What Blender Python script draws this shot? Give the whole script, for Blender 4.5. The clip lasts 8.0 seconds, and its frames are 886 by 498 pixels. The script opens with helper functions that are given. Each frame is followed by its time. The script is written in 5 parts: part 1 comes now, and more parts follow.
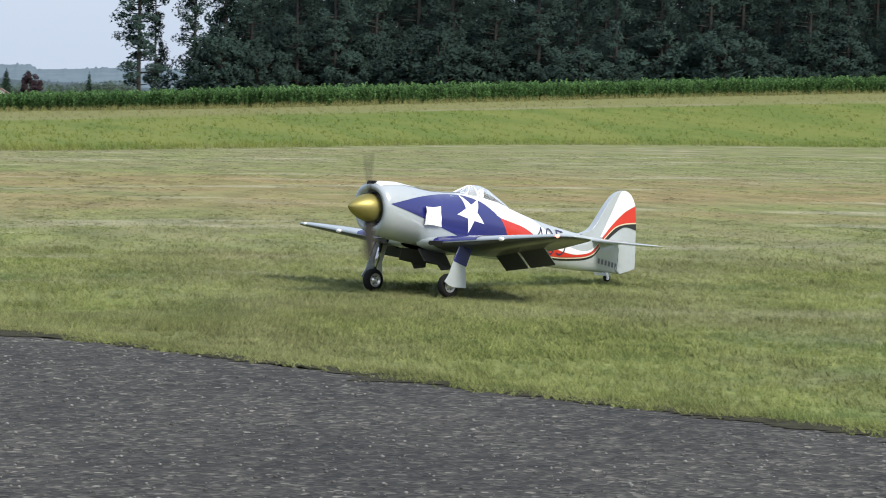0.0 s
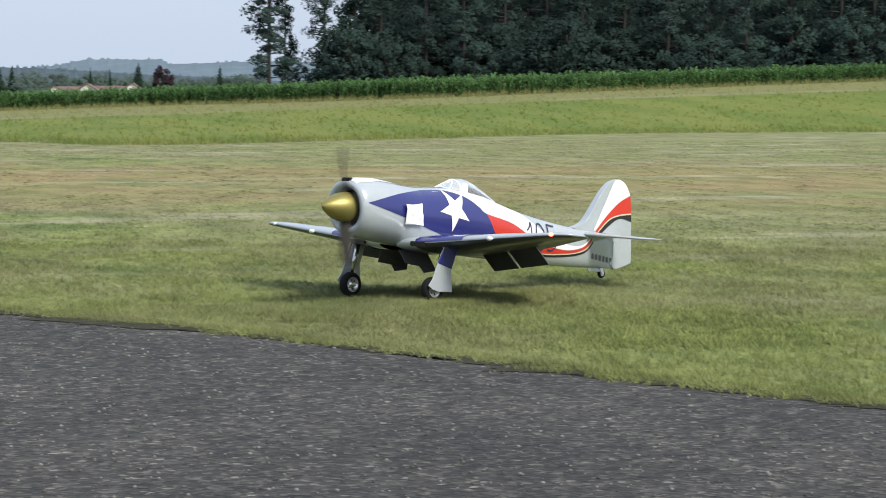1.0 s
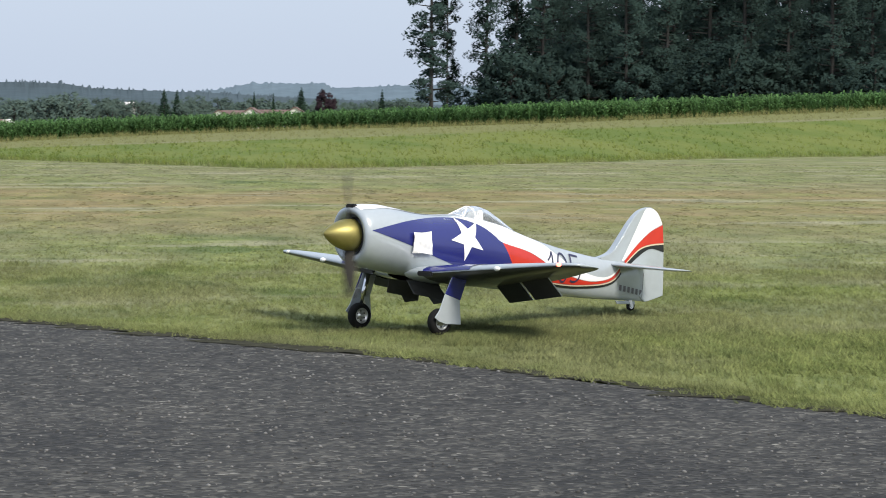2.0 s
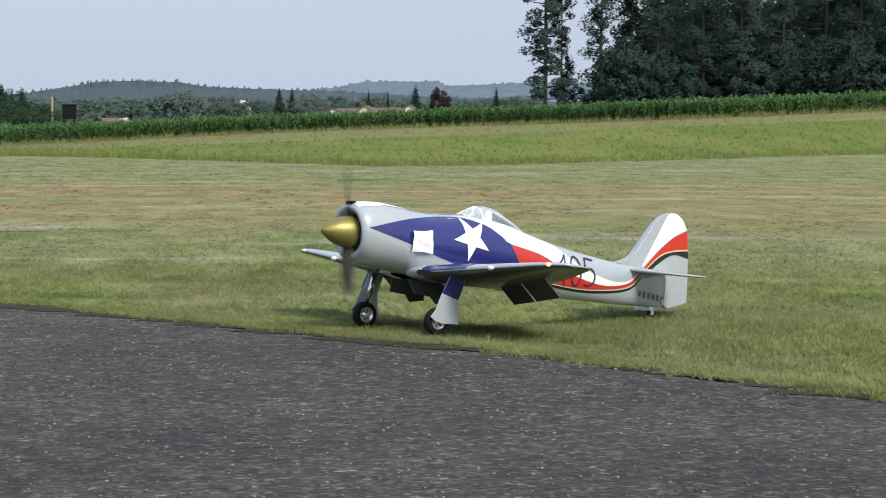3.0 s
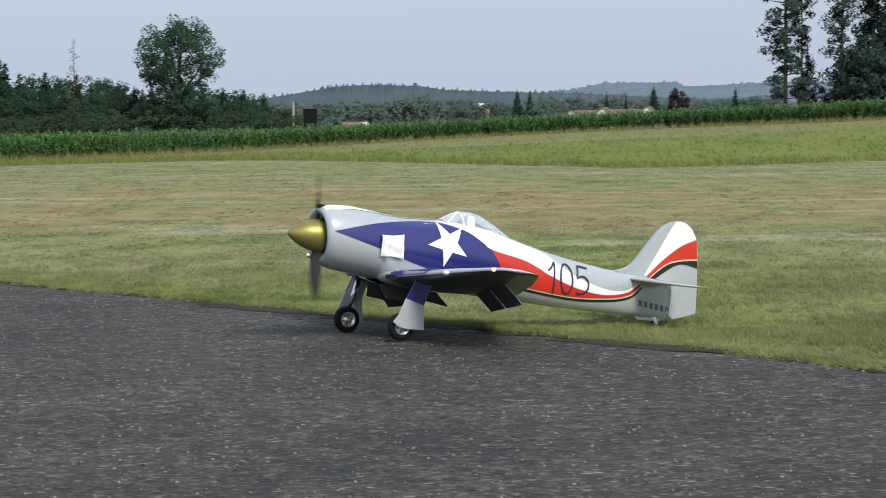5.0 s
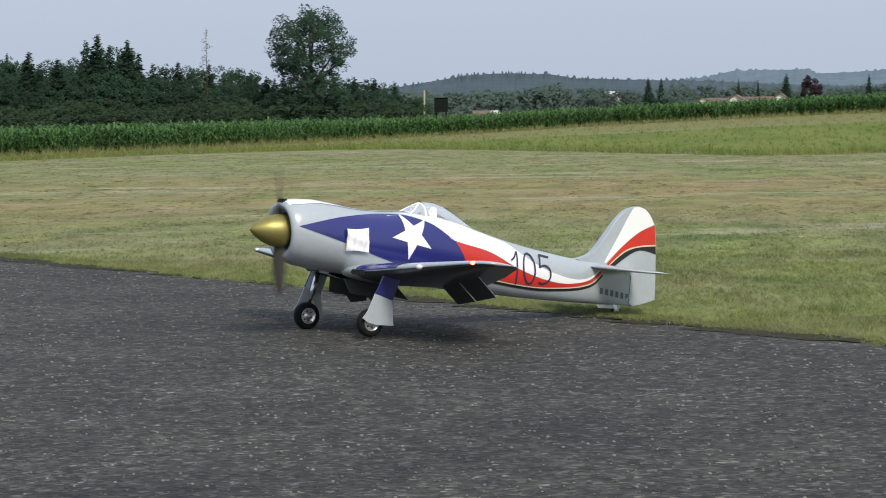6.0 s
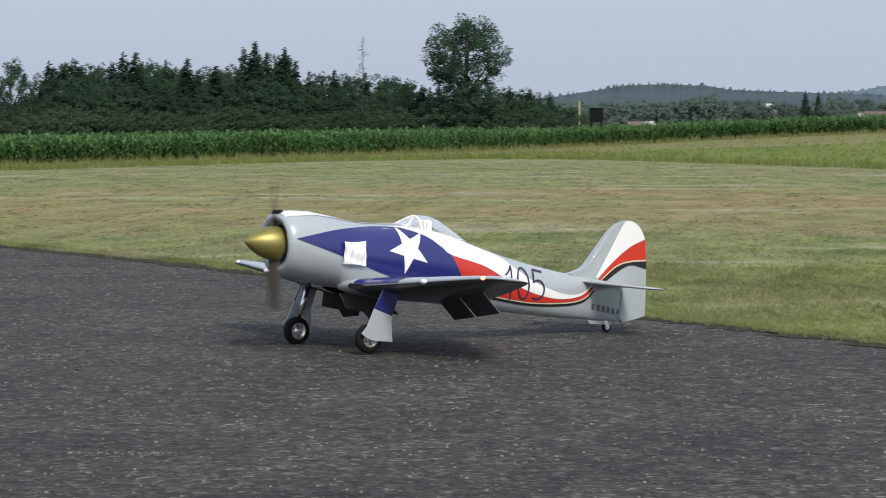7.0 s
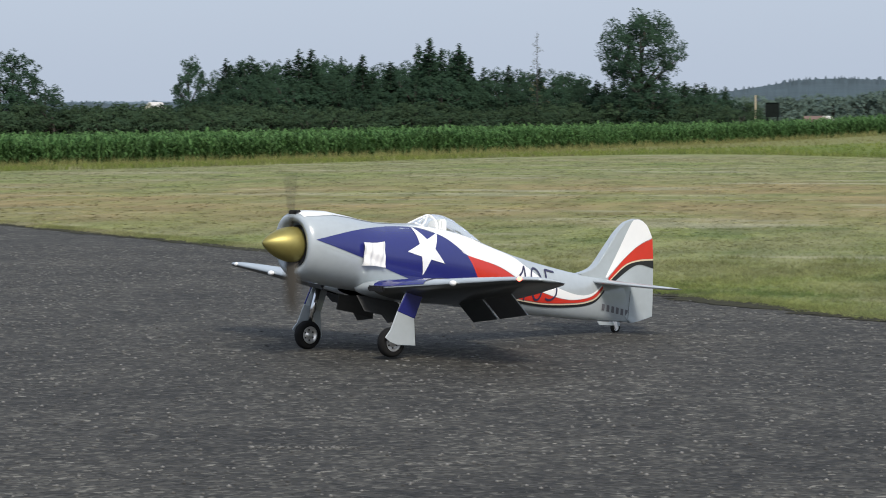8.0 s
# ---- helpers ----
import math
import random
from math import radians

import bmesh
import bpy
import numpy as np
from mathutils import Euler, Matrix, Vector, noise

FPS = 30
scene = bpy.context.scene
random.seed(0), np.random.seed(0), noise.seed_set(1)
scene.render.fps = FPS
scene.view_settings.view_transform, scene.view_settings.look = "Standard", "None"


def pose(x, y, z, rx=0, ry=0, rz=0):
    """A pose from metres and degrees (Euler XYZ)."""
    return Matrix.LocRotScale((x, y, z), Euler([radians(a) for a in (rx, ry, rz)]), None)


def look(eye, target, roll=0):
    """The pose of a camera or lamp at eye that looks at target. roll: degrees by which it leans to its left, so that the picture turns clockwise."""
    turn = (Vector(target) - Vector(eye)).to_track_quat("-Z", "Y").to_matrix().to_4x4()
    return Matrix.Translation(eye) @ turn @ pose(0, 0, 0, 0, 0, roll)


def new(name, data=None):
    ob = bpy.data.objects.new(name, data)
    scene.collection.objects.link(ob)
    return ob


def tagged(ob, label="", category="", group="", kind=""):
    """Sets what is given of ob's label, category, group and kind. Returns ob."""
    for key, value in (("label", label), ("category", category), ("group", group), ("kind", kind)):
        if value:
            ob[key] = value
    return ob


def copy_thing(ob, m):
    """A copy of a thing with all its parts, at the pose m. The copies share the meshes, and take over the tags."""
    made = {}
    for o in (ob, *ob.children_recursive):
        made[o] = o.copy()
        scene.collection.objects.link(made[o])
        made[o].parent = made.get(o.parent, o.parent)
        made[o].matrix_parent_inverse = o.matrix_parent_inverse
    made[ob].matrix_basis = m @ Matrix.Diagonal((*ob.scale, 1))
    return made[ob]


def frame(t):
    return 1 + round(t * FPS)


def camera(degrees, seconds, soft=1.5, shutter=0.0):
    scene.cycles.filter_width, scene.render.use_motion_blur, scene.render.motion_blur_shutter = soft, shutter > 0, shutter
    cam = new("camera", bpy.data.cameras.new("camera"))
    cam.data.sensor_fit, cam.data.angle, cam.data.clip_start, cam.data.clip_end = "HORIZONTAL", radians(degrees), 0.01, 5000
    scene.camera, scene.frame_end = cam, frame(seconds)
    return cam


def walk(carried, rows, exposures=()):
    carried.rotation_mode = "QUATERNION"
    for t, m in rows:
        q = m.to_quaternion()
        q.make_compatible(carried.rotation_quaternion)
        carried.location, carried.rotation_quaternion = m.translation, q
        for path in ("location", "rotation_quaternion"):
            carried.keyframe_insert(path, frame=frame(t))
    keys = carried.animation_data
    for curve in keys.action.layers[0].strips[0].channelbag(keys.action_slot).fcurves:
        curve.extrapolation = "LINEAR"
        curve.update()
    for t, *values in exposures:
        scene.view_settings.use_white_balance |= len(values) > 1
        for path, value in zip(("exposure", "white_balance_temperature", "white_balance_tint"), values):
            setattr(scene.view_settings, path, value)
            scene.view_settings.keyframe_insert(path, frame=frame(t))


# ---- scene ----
cam = camera(20.67, 8.0, soft=0.95, shutter=0.34)

# the camera is turned by a person standing still: it swings round a pivot 0.33 m behind it
EYE_HEIGHT, SWING = 1.6, 0.327
TURNS = [  # seconds, turn to the left, tilt down, lean
    (0.0, -13.683, 3.407, 1.032), (0.5, -12.248, 3.577, 0.438), (1.0, -10.604, 3.674, 0.313),
    (1.5, -8.265, 3.102, 0.368), (1.7, -7.659, 3.096, 0.334), (2.8, -4.592, 3.196, 0.139),
    (3.0, -4.102, 3.203, 0.088), (3.5, -2.463, 3.433, 0.044), (4.0, -1.398, 3.246, -0.124),
    (4.5, 0.008, 3.166, -0.490), (4.7, 0.568, 3.117, -0.478), (5.8, 4.125, 3.339, -0.628),
    (6.0, 4.615, 3.377, -0.684), (6.5, 6.206, 3.175, -0.676), (7.0, 8.217, 3.132, -0.019),
    (7.5, 10.182, 3.271, -0.127), (8.0, 12.330, 3.224, -0.256)]


def held(turn, tilt, lean):
    a, b = radians(turn), radians(tilt)
    eye = Vector((-SWING * math.sin(a), SWING * math.cos(a), EYE_HEIGHT))
    way = Vector((-math.sin(a) * math.cos(b), math.cos(a) * math.cos(b), -math.sin(b)))
    return look(eye, eye + way, lean)


# the clip's own exposure falls as the sky fills more of the view
walk(cam, [(t, held(a, b, c)) for t, a, b, c in TURNS], [(0.0, 0.66), (1.5, 0.62), (3.5, 0.47), (4.5, 0.44), (7.0, 0.31), (8.0, 0.35)])

# ---- light ----
SUN_WAY = Vector((0.42, -0.72, 0.78)).normalized()  # towards the sun
world = bpy.data.worlds.new("hazy_sky")
scene.world = world
world.use_nodes = True
wn, wl = world.node_tree.nodes, world.node_tree.links
sky = wn.new("ShaderNodeTexSky")
sky.sky_type, sky.sun_disc = "NISHITA", False
sky.sun_elevation = math.asin(SUN_WAY.z)
sky.sun_rotation = math.atan2(SUN_WAY.x, SUN_WAY.y)
sky.air_density, sky.dust_density, sky.ozone_density = 1.0, 4.0, 1.5
hazemix = wn.new("ShaderNodeMix")
hazemix.data_type = "RGBA"
hazemix.inputs["Factor"].default_value = 0.72
hazemix.inputs["B"].default_value = (6.15, 7.12, 8.75, 1)
wl.new(sky.outputs["Color"], hazemix.inputs["A"])
wl.new(hazemix.outputs["Result"], wn["Background"].inputs["Color"])
wn["Background"].inputs["Strength"].default_value = 0.082
sun = new("sun", bpy.data.lights.new("sun", "SUN"))
sun.data.energy, sun.data.angle, sun.data.color = 2.15, radians(16), (1.0, 0.93, 0.82)
sun.matrix_world = look(SUN_WAY * 50, (0, 0, 0))


# ---- materials ----
def mat(name, color, rough=0.6, metal=0.0, coat=0.0, vary=0.0, scale=8.0, bump=0.0, bump_scale=60.0, spec=0.5, island=0.0):
    """A surface with two scales of colour variation and a fine relief."""
    m = bpy.data.materials.new(name)
    m.use_nodes = True
    n, l = m.node_tree.nodes, m.node_tree.links
    b = n["Principled BSDF"]
    b.inputs["Base Color"].default_value = (*color, 1)
    b.inputs["Roughness"].default_value, b.inputs["Metallic"].default_value = rough, metal
    b.inputs["Coat Weight"].default_value, b.inputs["Coat Roughness"].default_value = coat, 0.08
    b.inputs["Specular IOR Level"].default_value = spec
    co = n.new("ShaderNodeTexCoord")
    if vary or island:
        mix = n.new("ShaderNodeMix")
        mix.data_type, mix.blend_type = "RGBA", "MULTIPLY"
        mix.inputs["Factor"].default_value = 1
        mix.inputs["A"].default_value = (*color, 1)
        total = n.new("ShaderNodeMath")
        total.operation = "ADD"
        if vary:
            t1, t2 = n.new("ShaderNodeTexNoise"), n.new("ShaderNodeTexNoise")
            t1.inputs["Scale"].default_value, t2.inputs["Scale"].default_value = scale, scale * 7.3
            t1.inputs["Detail"].default_value = 5
            for t in (t1, t2):
                l.new(co.outputs["Object"], t.inputs["Vector"])
            add = n.new("ShaderNodeMath")
            add.operation = "ADD"
            l.new(t1.outputs["Fac"], add.inputs[0]), l.new(t2.outputs["Fac"], add.inputs[1])
            rng = n.new("ShaderNodeMapRange")
            rng.inputs["From Min"].default_value, rng.inputs["From Max"].default_value = 0.6, 1.4
            rng.inputs["To Min"].default_value, rng.inputs["To Max"].default_value = 1 - vary, 1 + vary
            l.new(add.outputs[0], rng.inputs["Value"])
            l.new(rng.outputs[0], total.inputs[0])
        else:
            total.inputs[0].default_value = 1
        if island:
            g = n.new("ShaderNodeNewGeometry")
            r2 = n.new("ShaderNodeMapRange")
            r2.inputs["To Min"].default_value, r2.inputs["To Max"].default_value = -island, island
            l.new(g.outputs["Random Per Island"], r2.inputs["Value"])
            l.new(r2.outputs[0], total.inputs[1])
        else:
            total.inputs[1].default_value = 0
        l.new(total.outputs[0], mix.inputs["B"])
        l.new(mix.outputs["Result"], b.inputs["Base Color"])
    if bump:
        t = n.new("ShaderNodeTexNoise")
        t.inputs["Scale"].default_value, t.inputs["Detail"].default_value = bump_scale, 4
        l.new(co.outputs["Object"], t.inputs["Vector"])
        bp = n.new("ShaderNodeBump")
        bp.inputs["Strength"].default_value, bp.inputs["Distance"].default_value = bump, 0.02
        l.new(t.outputs["Fac"], bp.inputs["Height"])
        l.new(bp.outputs["Normal"], b.inputs["Normal"])
    return m


def leafy(name, color, second, island=0.35, through_light=0.25):
    """Foliage: two greens by clump, a tone of its own for each leaf, some light through it."""
    m = mat(name, color, 0.8, spec=0.08)
    n, l = m.node_tree.nodes, m.node_tree.links
    b = n["Principled BSDF"]
    g, co, t = n.new("ShaderNodeNewGeometry"), n.new("ShaderNodeTexCoord"), n.new("ShaderNodeTexNoise")
    t.inputs["Scale"].default_value = 0.6
    l.new(co.outputs["Object"], t.inputs["Vector"])
    mix = n.new("ShaderNodeMix")
    mix.data_type = "RGBA"
    mix.inputs["A"].default_value, mix.inputs["B"].default_value = (*color, 1), (*second, 1)
    l.new(t.outputs["Fac"], mix.inputs["Factor"])
    hsv = n.new("ShaderNodeHueSaturation")
    rng = n.new("ShaderNodeMapRange")
    rng.inputs["To Min"].default_value, rng.inputs["To Max"].default_value = 1 - island, 1 + island
    l.new(g.outputs["Random Per Island"], rng.inputs["Value"])
    info, own, both = n.new("ShaderNodeObjectInfo"), n.new("ShaderNodeMapRange"), n.new("ShaderNodeMath")
    own.inputs["To Min"].default_value, own.inputs["To Max"].default_value = 0.8, 1.2
    both.operation = "MULTIPLY"
    l.new(info.outputs["Random"], own.inputs["Value"])
    l.new(rng.outputs[0], both.inputs[0]), l.new(own.outputs[0], both.inputs[1])
    l.new(both.outputs[0], hsv.inputs["Value"])
    l.new(mix.outputs["Result"], hsv.inputs["Color"])
    l.new(hsv.outputs["Color"], b.inputs["Base Color"])
    tr, ms = n.new("ShaderNodeBsdfTranslucent"), n.new("ShaderNodeMixShader")
    l.new(hsv.outputs["Color"], tr.inputs["Color"])
    ms.inputs[0].default_value = through_light
    l.new(b.outputs[0], ms.inputs[1]), l.new(tr.outputs[0], ms.inputs[2])
    l.new(ms.outputs[0], n["Material Output"].inputs["Surface"])
    return m


def turf(name, blades):
    """Mown meadow: green and dry straw in long streaks of mowing, patches of clover; the uncut strips are greener."""
    m = bpy.data.materials.new(name)
    m.use_nodes = True
    n, l = m.node_tree.nodes, m.node_tree.links
    b = n["Principled BSDF"]
    b.inputs["Roughness"].default_value, b.inputs["Specular IOR Level"].default_value = 0.85, 0.15
    geo = n.new("ShaderNodeNewGeometry")

    def noise_at(sx, sy, turn, detail, rough=0.55):
        mp, t = n.new("ShaderNodeMapping"), n.new("ShaderNodeTexNoise")
        mp.inputs["Scale"].default_value = (sx, sy, 0.3)
        mp.inputs["Rotation"].default_value = (0, 0, radians(turn))
        l.new(geo.outputs["Position"], mp.inputs["Vector"])
        l.new(mp.outputs[0], t.inputs["Vector"])
        t.inputs["Scale"].default_value, t.inputs["Detail"].default_value, t.inputs["Roughness"].default_value = 1, detail, rough
        return t.outputs["Fac"]

    def ramp(src, lo, hi):
        r = n.new("ShaderNodeMapRange")
        r.interpolation_type = "SMOOTHSTEP"
        r.inputs["From Min"].default_value, r.inputs["From Max"].default_value = lo, hi
        l.new(src, r.inputs["Value"])
        return r.outputs[0]

    def blend(fac, a, c):
        x = n.new("ShaderNodeMix")
        x.data_type = "RGBA"
        l.new(fac, x.inputs["Factor"])
        for sock, v in (("A", a), ("B", c)):
            if isinstance(v, tuple):
                x.inputs[sock].default_value = (*v, 1)
            else:
                l.new(v, x.inputs[sock])
        return x.outputs["Result"]

    def calc(op, a, c):
        x = n.new("ShaderNodeMath")
        x.operation = op
        for i, v in enumerate((a, c)):
            if isinstance(v, float):
                x.inputs[i].default_value = v
            else:
                l.new(v, x.inputs[i])
        return x.outputs[0]

    att = n.new("ShaderNodeAttribute")
    att.attribute_name = "uncut"
    dry_att = n.new("ShaderNodeAttribute")
    dry_att.attribute_name = "dry"
    fine = noise_at(7, 3.5, 0, 5, 0.7)
    patch = noise_at(0.55, 0.42, 8, 4, 0.6)
    streak = noise_at(0.40, 0.26, -9, 5, 0.62)
    wide = noise_at(0.07, 0.10, 5, 4, 0.6)
    green = blend(ramp(fine, 0.35, 0.68), GREEN_A, GREEN_B)
    green = blend(calc("MULTIPLY", ramp(patch, 0.5, 0.64), 0.8), green, GREEN_C)
    uneven = calc("ADD", calc("MULTIPLY", ramp(streak, 0.36, 0.64), 0.52), calc("MULTIPLY", ramp(wide, 0.34, 0.66), 0.36))
    dryness = calc("ADD", calc("MULTIPLY", dry_att.outputs["Fac"], 0.62), calc("SUBTRACT", uneven, 0.42))
    straw = blend(calc("MULTIPLY", ramp(dry_att.outputs["Fac"], 0.95, 1.3), ramp(wide, 0.3, 0.5)), STRAW_A, STRAW_B)
    swath = calc("MULTIPLY", ramp(noise_at(0.16, 0.42, -12, 5, 0.6), 0.54, 0.66), ramp(dry_att.outputs["Fac"], 0.2, 1.0))
    cut = blend(dryness, green, straw)
    cut = blend(calc("MULTIPLY", swath, 0.8), cut, SWATH)
    grain = n.new("ShaderNodeMix")
    grain.data_type, grain.blend_type = "RGBA", "MULTIPLY"
    grain.inputs["Factor"].default_value = 1
    l.new(cut, grain.inputs["A"])
    l.new(blend(ramp(noise_at(1.5, 0.50, 3, 4, 0.6), 0.34, 0.66), (0.80, 0.81, 0.78), (1.15, 1.14, 1.15)), grain.inputs["B"])
    cut = grain.outputs["Result"]
    tall = blend(ramp(noise_at(0.30, 0.05, 0, 5, 0.65), 0.38, 0.62), TALL_A, TALL_B)
    tall = blend(ramp(att.outputs["Fac"], 1.0, 2.0), tall, TALL_C)
    line = calc("MULTIPLY", ramp(att.outputs["Fac"], 1.2, 1.5), calc("SUBTRACT", 1.0, ramp(att.outputs["Fac"], 1.55, 1.9)))
    tall = blend(calc("MULTIPLY", line, ramp(noise_at(0.08, 0.05, 0, 4), 0.38, 0.6)), tall, STRAW_A)
    color = blend(ramp(att.outputs["Fac"], 0.0, 1.0), cut, tall)
    if blades:
        rnd = n.new("ShaderNodeMapRange")
        rnd.inputs["To Min"].default_value, rnd.inputs["To Max"].default_value = 0.56, 1.46
        l.new(geo.outputs["Random Per Island"], rnd.inputs["Value"])
        hsv = n.new("ShaderNodeHueSaturation")
        l.new(rnd.outputs[0], hsv.inputs["Value"])
        l.new(color, hsv.inputs["Color"])
        color = hsv.outputs["Color"]
        tr, ms = n.new("ShaderNodeBsdfTranslucent"), n.new("ShaderNodeMixShader")
        l.new(color, tr.inputs["Color"])
        ms.inputs[0].default_value = 0.15
        l.new(b.outputs[0], ms.inputs[1]), l.new(tr.outputs[0], ms.inputs[2])
        l.new(ms.outputs[0], n["Material Output"].inputs["Surface"])
    else:
        bp = n.new("ShaderNodeBump")
        bp.inputs["Strength"].default_value, bp.inputs["Distance"].default_value = 0.35, 0.03
        l.new(fine, bp.inputs["Height"])
        l.new(bp.outputs["Normal"], b.inputs["Normal"])
    l.new(color, b.inputs["Base Color"])
    return m


GREEN_A, GREEN_B, GREEN_C = (0.134, 0.178, 0.046), (0.250, 0.286, 0.088), (0.076, 0.130, 0.032)
STRAW_A, STRAW_B, SWATH = (0.226, 0.222, 0.112), (0.264, 0.213, 0.099), (0.325, 0.315, 0.205)
TALL_A, TALL_B, TALL_C = (0.122, 0.168, 0.031), (0.170, 0.198, 0.043), (0.196, 0.200, 0.072)
TURF, BLADES = turf("mown_turf", False), turf("grass_blades", True)


def asphalt():
    m = bpy.data.materials.new("worn_asphalt")
    m.use_nodes = True
    n, l = m.node_tree.nodes, m.node_tree.links
    b = n["Principled BSDF"]
    b.inputs["Roughness"].default_value, b.inputs["Specular IOR Level"].default_value = 0.8, 0.35
    geo = n.new("ShaderNodeNewGeometry")

    def tex(kind, scale, detail=3):
        t = n.new(kind)
        t.inputs["Scale"].default_value = scale
        if kind == "ShaderNodeTexNoise":
            t.inputs["Detail"].default_value = detail
        l.new(geo.outputs["Position"], t.inputs["Vector"])
        return t

    def ramp(src, stops):
        r = n.new("ShaderNodeValToRGB")
        r.color_ramp.elements[0].position, r.color_ramp.elements[1].position = stops[0][0], stops[-1][0]
        r.color_ramp.elements[0].color, r.color_ramp.elements[1].color = (*stops[0][1], 1), (*stops[-1][1], 1)
        for p, c in stops[1:-1]:
            e = r.color_ramp.elements.new(p)
            e.color = (*c, 1)
        l.new(src, r.inputs[0])
        return r.outputs["Color"]

    def mult(a, c):
        x = n.new("ShaderNodeMix")
        x.data_type, x.blend_type = "RGBA", "MULTIPLY"
        x.inputs["Factor"].default_value = 1
        l.new(a, x.inputs["A"]), l.new(c, x.inputs["B"])
        return x.outputs["Result"]

    vor = tex("ShaderNodeTexVoronoi", 33)
    grains = ramp(vor.outputs["Color"], [(0.0, (0.0205, 0.020, 0.0188)), (0.55, (0.047, 0.046, 0.043)), (0.76, (0.080, 0.078, 0.072)), (0.88, (0.128, 0.126, 0.117)), (0.97, (0.230, 0.226, 0.210))])
    worn = ramp(tex("ShaderNodeTexNoise", 0.7, 6).outputs["Fac"], [(0.3, (0.64, 0.62, 0.57)), (0.7, (1.23, 1.185, 1.07))])
    mid = ramp(tex("ShaderNodeTexNoise", 7, 6).outputs["Fac"], [(0.32, (0.55, 0.55, 0.55)), (0.68, (1.42, 1.42, 1.42))])
    l.new(mult(mult(grains, worn), mid), b.inputs["Base Color"])
    bp = n.new("ShaderNodeBump")
    bp.inputs["Strength"].default_value, bp.inputs["Distance"].default_value = 0.8, 0.01
    l.new(vor.outputs["Distance"], bp.inputs["Height"])
    l.new(bp.outputs["Normal"], b.inputs["Normal"])
    return m


ASPHALT = asphalt()
# soil colour with the shade below the overhanging sod mixed in
SOIL = mat("shaded_edge_soil", (0.046, 0.045, 0.029), 0.95, vary=0.5, scale=9, spec=0.1)
STONE = mat("pale_chippings", (0.140, 0.138, 0.130), 0.9, island=0.65)
BARK = mat("tree_bark", (0.050, 0.046, 0.040), 0.95, vary=0.4, scale=2)
PINE_BARK = mat("pine_bark", (0.030, 0.030, 0.029), 0.95, vary=0.4, scale=2)
NEEDLES = leafy("pine_needles", (0.038, 0.066, 0.058), (0.043, 0.075, 0.064), 0.03, 0.25)
SPRUCE = leafy("spruce_needles", (0.022, 0.050, 0.030), (0.033, 0.066, 0.038), 0.12, 0.18)
LEAVES = leafy("broad_leaves", (0.026, 0.060, 0.041), (0.044, 0.080, 0.044), 0.12, 0.2)
HEDGE = leafy("hedge_leaves", (0.030, 0.064, 0.041), (0.060, 0.092, 0.044), 0.12, 0.2)
COPPER = leafy("copper_leaves", (0.040, 0.028, 0.036), (0.058, 0.038, 0.046), 0.15, 0.06)
YELLOWISH = leafy("dry_twigs", (0.10, 0.12, 0.06), (0.14, 0.13, 0.07), 0.3, 0.2)
# distance haze is mixed into this leaf colour: paler and bluer
HAZED_LEAVES = leafy("hazed_garden_leaves", (0.095, 0.140, 0.125), (0.120, 0.172, 0.138), 0.05, 0.2)
MAIZE = leafy("maize_leaves", (0.060, 0.138, 0.044), (0.140, 0.250, 0.092), 0.55, 0.35)


# ---- builders ----
def part(name, bm, material, parent=None, label="", smooth=False):
    """One mesh object from a bmesh (or from arrays), under a thing or a part."""
    if isinstance(bm, tuple):
        me = arrays(name, *bm[:2])
        if len(bm) > 2:
            me.normals_split_custom_set_from_vertices(bm[2])
    else:
        me = bpy.data.meshes.new(name)
        bm.to_mesh(me)
        bm.free()
    me.materials.append(material)
    if smooth:
        me.polygons.foreach_set("use_smooth", [True] * len(me.polygons))
    ob = new(name, me)
    if parent:
        ob.parent = parent
    return tagged(ob, label)


def arrays(name, verts, faces):
    """A mesh from an array of places and an array of faces that all have as many corners."""
    verts, faces = np.asarray(verts, dtype=np.float32), np.asarray(faces, dtype=np.int32)
    me = bpy.data.meshes.new(name)
    k = faces.shape[1]
    me.vertices.add(len(verts))
    me.vertices.foreach_set("co", verts.ravel())
    me.loops.add(faces.size)
    me.loops.foreach_set("vertex_index", faces.ravel())
    me.polygons.add(len(faces))
    me.polygons.foreach_set("loop_start", np.arange(0, faces.size, k, dtype=np.int32))
    me.update(calc_edges=True)
    me.validate()
    return me


def grid_faces(nu, nv, wrap=False):
    """Quads over nu rows of nv points."""
    i, j = np.meshgrid(np.arange(nu - 1), np.arange(nv if wrap else nv - 1), indexing="ij")
    a, b = i * nv + j, i * nv + (j + 1) % nv
    return np.stack([a, b, b + nv, a + nv], -1).reshape(-1, 4)


def spread(pv, pf, places, turns, sizes, tall=None):
    """Many copies of a small mesh in one: turned about z, scaled."""
    pv, pf, places = np.asarray(pv), np.asarray(pf), np.asarray(places)
    c, s = np.cos(turns)[:, None], np.sin(turns)[:, None]
    tall = sizes if tall is None else tall
    x, y, z = (pv[None, :, i] for i in range(3))
    k = sizes[:, None]
    v = np.stack([(c * x - s * y) * k, (s * x + c * y) * k, z * tall[:, None] + 0 * k], -1) + places[:, None, :]
    f = pf[None] + (np.arange(len(places)) * len(pv))[:, None, None]
    return v.reshape(-1, 3), f.reshape(-1, pf.shape[1])


